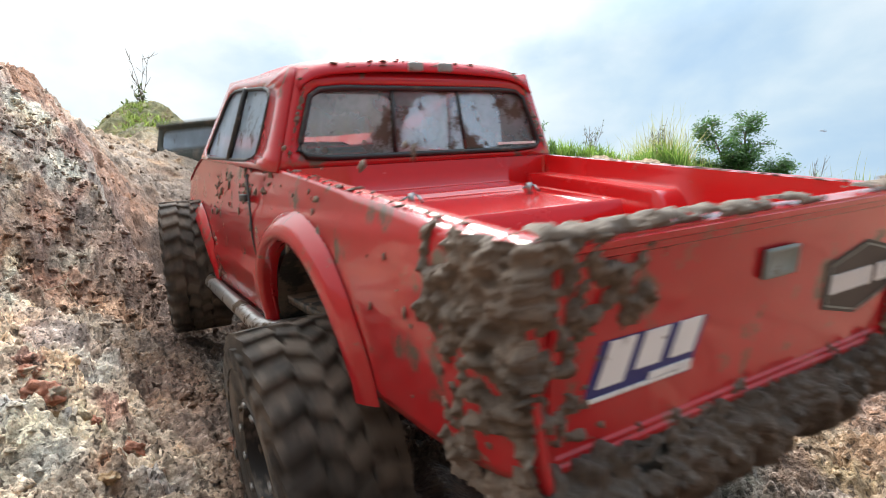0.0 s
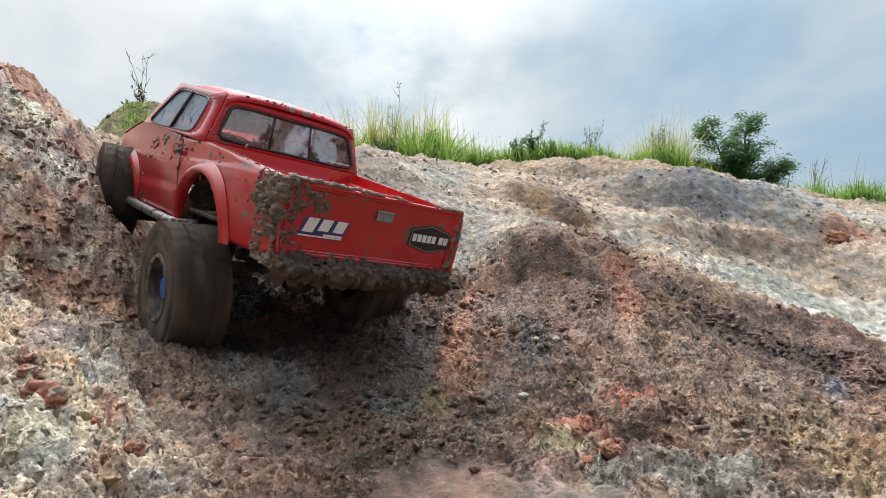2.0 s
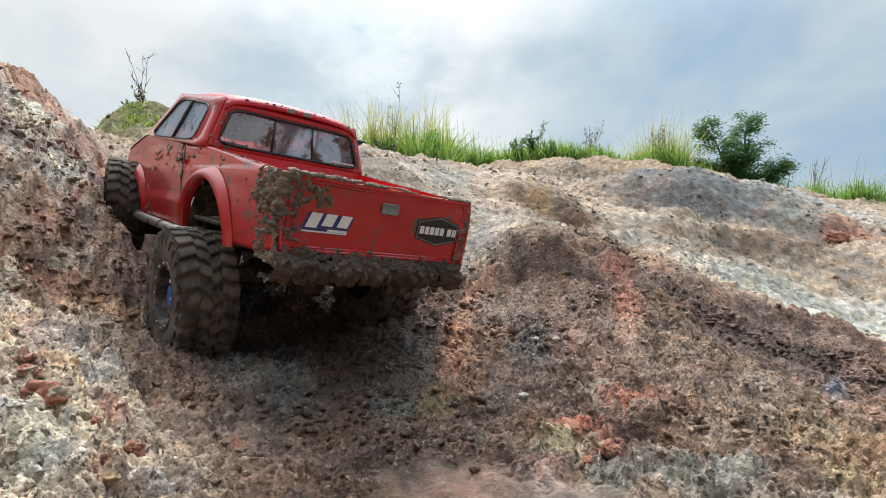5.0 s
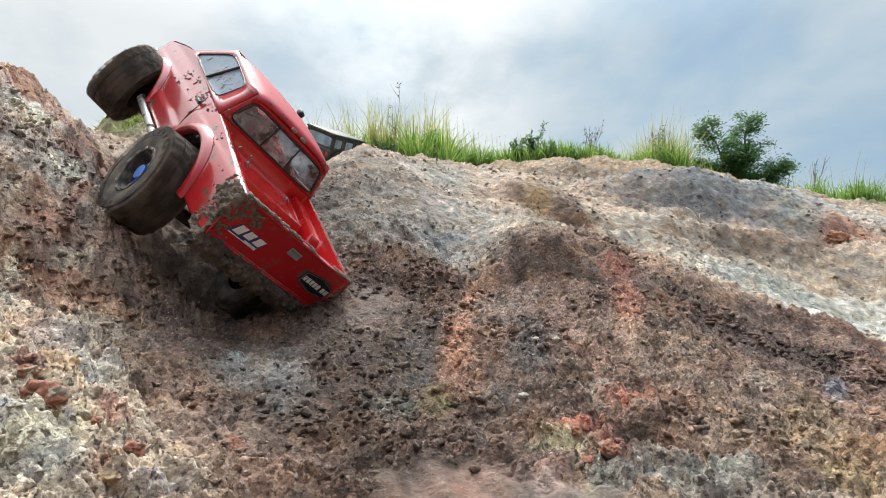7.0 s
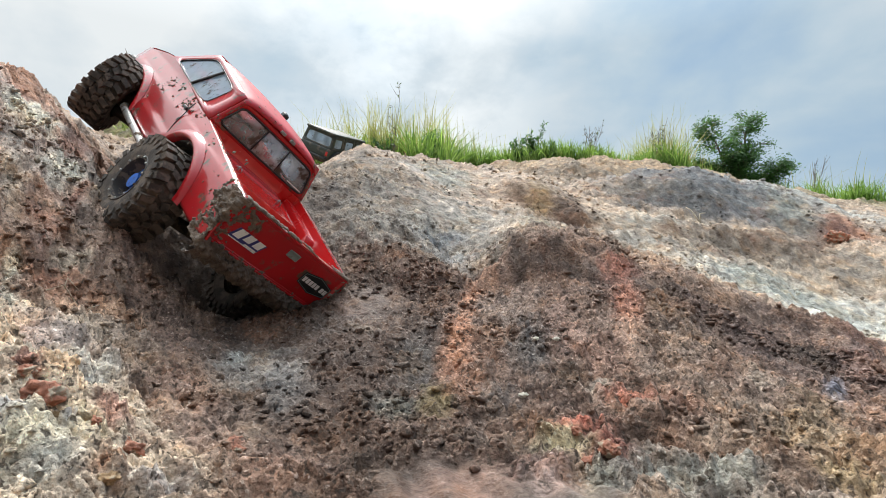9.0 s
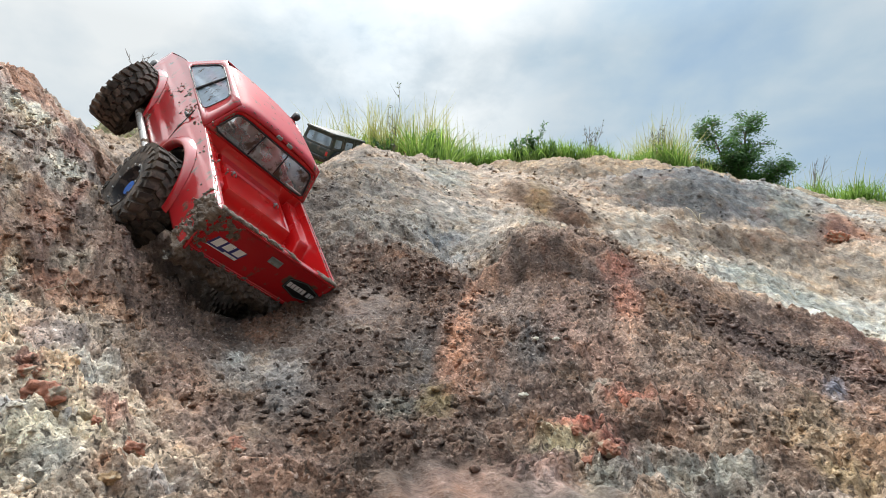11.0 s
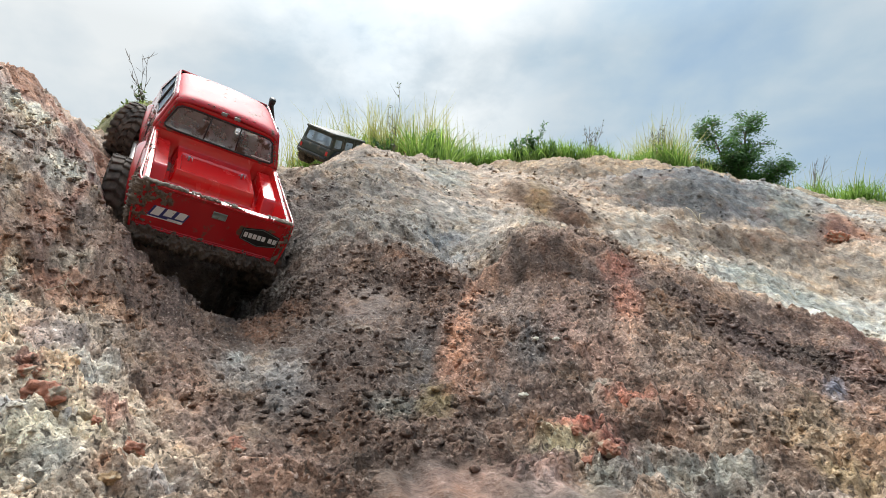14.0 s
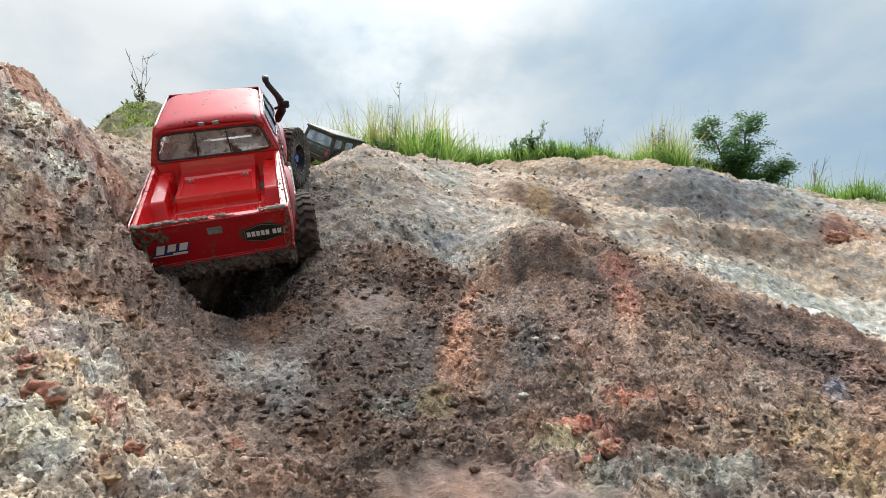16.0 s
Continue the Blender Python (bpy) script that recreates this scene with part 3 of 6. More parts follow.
def soil_patches():
    """Bands and stains of the slope, some local light and shade kept in their colours: back slope, mound, gully floor,
    then the bank.
    """
    patch(-0.185, 1.351, (0.134, 0.077), (0.027, -0.195), (0.228, 0.208, 0.185))
    patch(-0.116, 1.098, (0.128, 0.194), (0.019, -0.173), (0.242, 0.218, 0.194))
    patch(-0.177, 0.899, (0.044, 0.009), (0.038, -0.187), (0.114, 0.095, 0.084))
    patch(-0.062, 0.961, (0.101, 0.156), (0.011, -0.159), (0.263, 0.242, 0.215))
    patch(-0.006, 1.486, (0.068, -0.042), (-0.012, -0.158), (0.300, 0.300, 0.264))
    patch(0.040, 1.087, (0.088, 0.061), (-0.004, -0.103), (0.301, 0.285, 0.257))
    patch(0.006, 0.981, (0.056, 0.062), (-0.000, -0.041), (0.227, 0.239, 0.256))
    patch(0.071, 0.934, (0.035, -0.122), (-0.010, -0.128), (0.286, 0.268, 0.243))
    patch(-0.098, 0.678, (0.055, -0.008), (0.010, -0.062), (0.176, 0.128, 0.106))
    patch(-0.016, 0.667, (0.040, 0.009), (0.001, -0.023), (0.186, 0.121, 0.096))
    patch(0.464, 2.102, (0.329, 0.021), (-0.032, -0.141), (0.240, 0.197, 0.158))
    patch(0.689, 1.706, (0.226, -0.004), (-0.017, -0.040), (0.181, 0.158, 0.134))
    patch(0.288, 1.256, (0.044, -0.068), (-0.057, -0.163), (0.100, 0.069, 0.056))
    patch(0.228, 1.309, (0.024, -0.024), (-0.033, -0.124), (0.222, 0.153, 0.082))
    patch(0.181, 1.015, (0.026, -0.096), (-0.031, -0.133), (0.287, 0.274, 0.240))
    patch(0.664, 1.647, (0.158, 0.017), (-0.033, -0.076), (0.115, 0.107, 0.100))
    patch(0.829, 1.676, (0.192, 0.010), (-0.049, -0.083), (0.128, 0.131, 0.137))
    patch(0.938, 1.748, (0.126, -0.018), (-0.045, -0.063), (0.186, 0.197, 0.208))
    patch(1.041, 1.664, (0.047, -0.062), (-0.070, -0.081), (0.264, 0.277, 0.255))
    patch(0.486, 1.349, (0.139, 0.091), (-0.016, -0.039), (0.297, 0.287, 0.261))
    patch(0.482, 1.208, (0.221, 0.175), (-0.071, -0.169), (0.300, 0.264, 0.228))
    patch(0.788, 1.429, (0.201, 0.120), (-0.049, -0.095), (0.169, 0.128, 0.103))
    patch(0.982, 1.484, (0.136, 0.092), (-0.050, -0.080), (0.138, 0.096, 0.076))
    patch(1.112, 1.581, (0.041, 0.004), (-0.031, -0.048), (0.155, 0.080, 0.065))
    patch(0.845, 1.365, (0.219, 0.030), (-0.051, -0.074), (0.298, 0.257, 0.215))
    patch(0.702, 1.143, (0.154, -0.015), (-0.064, -0.084), (0.313, 0.328, 0.295))
    patch(0.845, 1.264, (0.041, 0.009), (-0.014, -0.019), (0.349, 0.240, 0.144))
    patch(1.001, 1.364, (0.063, -0.023), (-0.075, -0.087), (0.286, 0.250, 0.212))
    patch(0.130, 0.658, (0.051, -0.012), (-0.003, -0.010), (0.114, 0.088, 0.078))
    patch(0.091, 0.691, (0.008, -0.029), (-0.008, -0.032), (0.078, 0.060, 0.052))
    patch(0.229, 0.593, (0.020, -0.006), (-0.034, -0.063), (0.146, 0.107, 0.085))
    patch(0.205, 0.655, (0.021, 0.010), (-0.002, -0.019), (0.454, 0.207, 0.158))
    patch(0.188, 0.578, (0.016, 0.007), (-0.017, -0.069), (0.516, 0.262, 0.193))
    patch(0.173, 0.517, (0.015, 0.006), (-0.010, -0.038), (0.541, 0.350, 0.261))
    patch(0.066, 0.573, (0.038, -0.018), (-0.005, -0.043), (0.265, 0.209, 0.182))
    patch(0.104, 0.510, (0.020, -0.003), (-0.013, -0.062), (0.222, 0.152, 0.130))
    patch(0.214, 0.519, (0.047, 0.015), (-0.026, -0.060), (0.306, 0.232, 0.187))
    patch(0.184, 0.449, (0.038, 0.006), (-0.017, -0.039), (0.263, 0.196, 0.160))
    patch(0.430, 0.703, (0.069, -0.011), (-0.093, -0.139), (0.144, 0.098, 0.084))
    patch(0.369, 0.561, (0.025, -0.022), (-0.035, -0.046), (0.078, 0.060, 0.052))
    patch(0.538, 0.728, (0.029, 0.004), (-0.241, -0.307), (0.215, 0.146, 0.131))
    patch(0.322, 0.471, (0.005, -0.007), (-0.021, -0.027), (0.196, 0.213, 0.270))
    patch(0.253, 0.462, (0.011, -0.011), (-0.021, -0.030), (0.367, 0.305, 0.255))
    patch(0.193, 0.362, (0.018, -0.024), (-0.033, -0.052), (0.307, 0.239, 0.193))
    patch(0.230, 0.354, (0.018, -0.013), (-0.051, -0.071), (0.305, 0.231, 0.157))
    patch(0.164, 0.276, (0.013, -0.014), (-0.011, -0.016), (0.193, 0.126, 0.094))
    patch(0.191, 0.272, (0.007, -0.008), (-0.018, -0.022), (0.350, 0.259, 0.150))
    patch(0.128, 0.469, (0.021, 0.001), (-0.009, -0.032), (0.341, 0.212, 0.162))
    patch(0.097, 0.437, (0.019, 0.008), (-0.004, -0.023), (0.085, 0.059, 0.043))
    patch(0.112, 0.413, (0.012, 0.001), (-0.004, -0.013), (0.395, 0.374, 0.331))
    patch(0.133, 0.404, (0.019, -0.002), (-0.005, -0.013), (0.418, 0.177, 0.127))
    patch(0.154, 0.388, (0.019, -0.008), (-0.008, -0.017), (0.341, 0.212, 0.164))
    patch(0.081, 0.351, (0.021, 0.008), (-0.001, -0.007), (0.436, 0.145, 0.104))
    patch(0.098, 0.335, (0.010, -0.004), (-0.007, -0.019), (0.242, 0.083, 0.061))
    patch(0.119, 0.349, (0.012, 0.001), (-0.005, -0.014), (0.093, 0.061, 0.046))
    patch(0.080, 0.316, (0.004, 0.000), (-0.002, -0.008), (0.453, 0.141, 0.105))
    patch(0.078, 0.292, (0.017, -0.001), (-0.004, -0.014), (0.357, 0.357, 0.312))
    patch(0.107, 0.302, (0.017, -0.001), (-0.010, -0.027), (0.207, 0.219, 0.207))
    patch(0.136, 0.290, (0.018, -0.009), (-0.010, -0.020), (0.278, 0.296, 0.272))
    patch(-0.092, 0.505, (0.056, -0.006), (0.014, -0.073), (0.134, 0.093, 0.077))
    patch(-0.093, 0.587, (0.010, 0.016), (0.022, -0.043), (0.262, 0.186, 0.159))
    patch(-0.077, 0.538, (0.014, -0.011), (-0.000, -0.012), (0.357, 0.300, 0.251))
    patch(-0.021, 0.474, (0.021, -0.001), (0.003, -0.070), (0.123, 0.115, 0.111))
    patch(-0.035, 0.380, (0.015, -0.002), (0.003, -0.028), (0.228, 0.231, 0.204))
    patch(-0.003, 0.388, (0.011, -0.001), (0.000, -0.040), (0.226, 0.182, 0.099))
    patch(0.012, 0.503, (0.013, -0.009), (-0.008, -0.074), (0.468, 0.261, 0.181))
    patch(0.031, 0.617, (0.008, -0.013), (-0.013, -0.065), (0.437, 0.243, 0.167))
    patch(0.057, 0.673, (0.009, -0.005), (-0.011, -0.012), (0.465, 0.280, 0.195))
    patch(0.018, 0.407, (0.014, -0.001), (-0.001, -0.026), (0.317, 0.180, 0.125))
    patch(0.074, 0.479, (0.019, -0.002), (-0.007, -0.046), (0.140, 0.131, 0.128))
    patch(0.036, 0.385, (0.019, 0.000), (-0.003, -0.031), (0.149, 0.126, 0.118))
    patch(0.031, 0.329, (0.022, 0.001), (-0.001, -0.013), (0.225, 0.169, 0.138))
    patch(-0.064, 0.356, (0.028, -0.001), (0.005, -0.025), (0.144, 0.098, 0.078))
    patch(-0.039, 0.302, (0.023, 0.001), (0.003, -0.020), (0.112, 0.076, 0.056))
    patch(0.069, 0.330, (0.014, -0.002), (-0.004, -0.016), (0.457, 0.425, 0.298))
    patch(0.010, 0.288, (0.025, 0.000), (-0.001, -0.015), (0.374, 0.237, 0.189))
    patch(0.055, 0.291, (0.015, -0.005), (-0.004, -0.013), (0.400, 0.284, 0.258))
    patch(-0.470, 0.592, (0.001, 0.028), (0.023, -0.032), (0.310, 0.160, 0.127))
    patch(-0.432, 0.585, (0.021, 0.020), (0.023, -0.046), (0.573, 0.573, 0.489))
    patch(-0.371, 0.503, (0.019, 0.016), (0.009, -0.026), (0.506, 0.436, 0.349))
    patch(-0.417, 0.620, (-0.023, 0.083), (0.059, -0.097), (0.227, 0.115, 0.089))
    patch(-0.379, 0.557, (0.016, 0.017), (0.010, -0.028), (0.544, 0.533, 0.462))
    patch(-0.362, 0.560, (-0.008, 0.034), (0.013, -0.028), (0.254, 0.141, 0.111))
    patch(-0.432, 0.729, (-0.006, 0.044), (0.031, -0.070), (0.282, 0.188, 0.157))
    patch(-0.313, 0.523, (0.012, 0.014), (0.009, -0.025), (0.356, 0.245, 0.190))
    patch(-0.322, 0.489, (0.008, 0.012), (0.005, -0.010), (0.468, 0.396, 0.311))
    patch(-0.347, 0.451, (0.004, 0.013), (0.013, -0.015), (0.200, 0.110, 0.065))
    patch(-0.337, 0.443, (0.007, 0.010), (0.004, -0.008), (0.115, 0.068, 0.042))
    patch(-0.318, 0.458, (0.006, 0.012), (0.003, -0.005), (0.287, 0.156, 0.122))
    patch(-0.314, 0.408, (-0.004, 0.015), (0.020, -0.025), (0.573, 0.573, 0.489))
    patch(-0.303, 0.450, (0.012, 0.042), (0.012, -0.019), (0.294, 0.183, 0.137))
    patch(-0.261, 0.358, (0.009, 0.016), (0.016, -0.023), (0.362, 0.278, 0.261))
    patch(-0.238, 0.361, (0.020, 0.023), (0.012, -0.021), (0.388, 0.325, 0.306))
    patch(-0.276, 0.467, (0.018, 0.039), (0.009, -0.018), (0.543, 0.352, 0.242))
    patch(-0.225, 0.403, (0.012, 0.021), (0.018, -0.034), (0.184, 0.146, 0.124))
    patch(-0.221, 0.305, (0.008, 0.009), (0.006, -0.009), (0.597, 0.519, 0.408))
    patch(-0.221, 0.348, (0.016, 0.018), (0.009, -0.015), (0.666, 0.636, 0.573))
    patch(-0.207, 0.283, (0.006, 0.004), (0.002, -0.004), (0.431, 0.207, 0.166))
    patch(-0.171, 0.243, (0.010, 0.015), (0.015, -0.020), (0.603, 0.563, 0.441))
    patch(-0.183, 0.246, (0.003, 0.005), (0.005, -0.007), (0.363, 0.367, 0.398))
    patch(-0.170, 0.271, (0.011, 0.008), (0.006, -0.011), (0.740, 0.619, 0.425))
    patch(-0.172, 0.266, (0.002, 0.004), (0.005, -0.008), (0.363, 0.368, 0.417))
    patch(-0.154, 0.230, (0.008, 0.009), (0.006, -0.008), (0.461, 0.441, 0.395))
    patch(-0.169, 0.296, (0.007, 0.002), (0.005, -0.011), (0.476, 0.264, 0.205))
    patch(-0.131, 0.279, (0.013, 0.006), (0.016, -0.037), (0.590, 0.477, 0.360))
    patch(-0.122, 0.255, (0.011, 0.009), (0.005, -0.009), (0.460, 0.465, 0.470))
    patch(-0.138, 0.241, (0.005, 0.005), (0.003, -0.005), (0.619, 0.367, 0.226))
    patch(-0.217, 0.482, (0.003, 0.053), (0.048, -0.089), (0.174, 0.118, 0.099))
    patch(-0.187, 0.378, (0.017, 0.009), (0.011, -0.028), (0.235, 0.150, 0.116))
    patch(-0.143, 0.338, (0.027, -0.002), (0.018, -0.049), (0.335, 0.229, 0.184))
    # dark gully patch: part of the shade there is in the colour
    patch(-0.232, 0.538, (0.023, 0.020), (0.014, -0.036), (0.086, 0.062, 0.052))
    patch(-0.148, 0.451, (0.031, -0.001), (0.015, -0.051), (0.326, 0.307, 0.290))
    patch(-0.116, 0.422, (0.020, 0.001), (0.010, -0.035), (0.273, 0.256, 0.247))
    patch(-0.166, 0.462, (0.007, 0.014), (0.005, -0.013), (0.442, 0.442, 0.416))
    patch(-0.112, 0.316, (0.004, 0.002), (0.002, -0.005), (0.446, 0.163, 0.120))
    patch(-0.084, 0.305, (0.025, 0.006), (0.010, -0.037), (0.242, 0.168, 0.139))
    patch(-0.276, 0.532, (0.003, 0.025), (0.025, -0.021), (0.324, 0.209, 0.162))
    patch(-0.243, 0.505, (0.004, 0.025), (0.026, -0.039), (0.252, 0.171, 0.138))
    patch(-0.239, 0.553, (0.021, 0.006), (0.006, -0.024), (0.208, 0.145, 0.120))
    patch(-0.312, 0.553, (0.002, 0.014), (0.018, -0.020), (0.275, 0.187, 0.156))
    patch(-0.274, 0.480, (0.009, 0.017), (0.007, -0.014), (0.460, 0.300, 0.208))
    patch(-0.090, 0.626, (0.013, 0.022), (0.012, -0.028), (0.196, 0.144, 0.121))
    patch(-0.049, 0.580, (0.034, 0.011), (0.005, -0.056), (0.182, 0.133, 0.111))
    patch(-0.125, 0.561, (0.030, -0.008), (0.007, -0.030), (0.146, 0.107, 0.089))


soil_patches()
soil_zones()


def soil_colour(x, y):
    wx = x + 0.02 * fbm(x * 14, y * 14, 3, 71) + 0.006 * fbm(x * 70, y * 70, 2, 73)
    wy = y + 0.02 * fbm(x * 14 + 9, y * 14, 3, 72) + 0.006 * fbm(x * 70, y * 70 + 5, 2, 74)
    ragged = 0.30 * fbm(x * 55, y * 55, 4, 75, 0.6)
    coarse = 0.35 * fbm(x * 13, y * 13, 3, 76, 0.6)
    r = np.hypot(x, y)
    near = smooth01(0.5, 1.1, y)[:, None]
    col = (1 - near) * np.array([0.285, 0.20, 0.150]) + near * np.array([0.40, 0.33, 0.265])
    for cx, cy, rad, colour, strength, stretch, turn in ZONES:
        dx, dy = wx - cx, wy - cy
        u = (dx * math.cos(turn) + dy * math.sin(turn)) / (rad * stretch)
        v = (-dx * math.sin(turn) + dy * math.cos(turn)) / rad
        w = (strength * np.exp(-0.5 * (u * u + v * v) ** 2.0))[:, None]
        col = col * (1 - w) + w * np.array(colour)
    for cx, cy, a, b, colour, strength in PATCHES:
        size = math.hypot(*a) + math.hypot(*b)
        i = np.nonzero((np.abs(x - cx) < 2 * size) & (np.abs(y - cy) < 2 * size))[0]
        det = a[0] * b[1] - a[1] * b[0]
        dx, dy = x[i] - cx, y[i] - cy
        u, v = (dx * b[1] - dy * b[0]) / det, (dy * a[0] - dx * a[1]) / det
        d = np.hypot(u, v) + ragged[i] + (coarse[i] if size > 0.12 else 0)
        w = (strength * smooth01(1.60, 0.30, d))[:, None]
        col[i] = col[i] * (1 - w) + w * np.array(colour) / np.array([1.11, 1.09, 1.11])
    green = smooth01(2.5, 3.2, r)[:, None]
    # damp mud is darker; the rest paints in the truck's shade on the floor
    wet_shade = 1 - 0.50 * np.maximum(0.85 * slick_mud(x, y), 0.90 * packed_mud(x, y))[:, None]
    return col * wet_shade * np.array([1.11, 1.09, 1.11]) * (1 - green) + green * np.array([0.13, 0.15, 0.06])


def make_ground():
    fine = np.radians(np.linspace(-46, 46, 800))
    coarse = np.radians(np.linspace(46, 314, 90))[1:-1]
    ang = np.concatenate([fine, coarse])
    rad = np.concatenate([np.geomspace(0.05, 0.17, 30), np.geomspace(0.17, 1.4, 640)[1:], np.geomspace(1.4, 3.6, 190)[1:], np.geomspace(3.6, 400, 50)[1:]])
    A, R = np.meshgrid(ang, rad)
    x, y = (R * np.sin(A)).ravel(), (R * np.cos(A)).ravel()
    z = ground_height(x, y)
    na, nr = len(ang), len(rad)
    v = np.stack([x, y, z], 1)
    i = np.arange(na)
    j = np.arange(nr - 1)[:, None] * na
    q = np.stack([j + i, j + (i + 1) % na, j + na + (i + 1) % na, j + na + i], -1).reshape(-1, 4)
    q = q[:, ::-1]
    v = np.vstack([v, [[0, 0, float(ground_height(np.zeros(1), np.zeros(1))[0])]]])
    tri = np.stack([np.full(na, len(v) - 1), (i + 1) % na, i], 1)
    me = bpy.data.meshes.new("ground")
    me.vertices.add(len(v))
    me.vertices.foreach_set("co", v.astype(np.float32).ravel())
    me.loops.add(q.size + tri.size)
    me.loops.foreach_set("vertex_index", np.concatenate([q.ravel(), tri.ravel()]).astype(np.int32))
    me.polygons.add(len(q) + len(tri))
    me.polygons.foreach_set("loop_start", np.concatenate([np.arange(len(q)) * 4, len(q) * 4 + np.arange(len(tri)) * 3]).astype(np.int32))
    me.update(calc_edges=True)
    me.shade_smooth()
    at = me.attributes.new("zone", "FLOAT_COLOR", "POINT")
    rgb = np.ones((len(v), 4), np.float32)
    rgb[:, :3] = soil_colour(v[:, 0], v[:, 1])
    rgb[:, 3] = np.maximum(slick_mud(v[:, 0], v[:, 1]), 0.55 * packed_mud(v[:, 0], v[:, 1]))
    bank = smooth01(-0.22, -0.30, v[:, 0]) * smooth01(0.38, 0.50, v[:, 1]) * smooth01(1.2, 0.9, v[:, 1])
    rgb[:, 3] = np.maximum(rgb[:, 3], 0.55 * bank)
    at.data.foreach_set("color", rgb.ravel())
    me.materials.append(M_SOIL)
    return tagged(new("ground", me), label="eroded clay gully with gravel, mud and pale slopes", category="ground", kind="structure")


make_ground()


# ---- red pickup ----
RAIL = 0.021 / 0.18


def side_top(y):
    return np.where(y < 0.18, RAIL * y, 0.021 + 0.018 * smooth01(0.18, 0.40, y) - 0.021 * smooth01(0.39, 0.56, y))


def arch(y, yc, half):
    u = np.clip((y - yc) / half, -1, 1)
    return -0.058 + 0.049 * np.sqrt(1 - u * u) ** 0.8


def side_low(y):
    low = -0.055 + 0.004 * smooth01(0.05, 0.0, y)
    low = np.where(np.abs(y - 0.147) < 0.057, arch(y, 0.147, 0.057), low)
    return np.where(np.abs(y - 0.425) < 0.060, arch(y, 0.425, 0.060), low)


def side_x(y, z):
    s = np.clip((z + 0.055) / 0.08, 0, 1)
    x = 0.0795 + 0.0045 * np.sin(np.pi * np.clip(s, 0, 1)) - 0.001 * s
    x = x + 0.0012 * smooth01(0.004, 0.0, z - 0.0 * y)
    x = x - 0.0030 * smooth01(0.02, 0.0, y) - 0.007 * smooth01(0.49, 0.54, y) ** 1.5
    step = smooth01(0.212, 0.220, y) * smooth01(0.362, 0.352, y) * smooth01(-0.026, -0.030, z)
    return x + 0.003 * step


def ring_panel(outer, inner, name, mat, parent, sub=8, rounds=3, thick=0.0025, label=""):
    """A sheet with an opening that has soft corners. Returns the panel and the opening's outline."""
    def cut(poly):
        out = []
        for a, b in zip(poly, poly[1:] + poly[:1]):
            out += [Vector(a).lerp(Vector(b), k / sub) for k in range(sub)]
        return out
    o, i = cut(outer), cut(inner)
    for _ in range(rounds):
        i = [(i[k - 1] + i[k] * 2 + i[(k + 1) % len(i)]) / 4 for k in range(len(i))]
    n = len(o)
    ob = from_arrays(name, o + i, [(k, (k + 1) % n, n + (k + 1) % n, n + k) for k in range(n)], mat, parent, label)
    ob.data.materials.append(M_TRIM)
    md = ob.modifiers.new("thickness", "SOLIDIFY")
    md.thickness, md.offset, md.material_offset = thick, 0, 1
    return ob, i


def pane(outline, name, mat, parent, label="", shift=(0, 0, 0)):
    c = sum(outline, Vector()) / len(outline)
    n = len(outline)
    ob = from_arrays(name, [p + Vector(shift) for p in outline] + [c + Vector(shift)], [(k, (k + 1) % n, n) for k in range(n)], mat, parent, label, smooth=False)
    ob.visible_shadow = False
    return ob


def gasket(outline, parent, r=0.0011):
    pts = list(outline) + [outline[0], outline[1]]
    return part("window_seal", tube_bm(pts, r, 6), M_TRIM, parent)


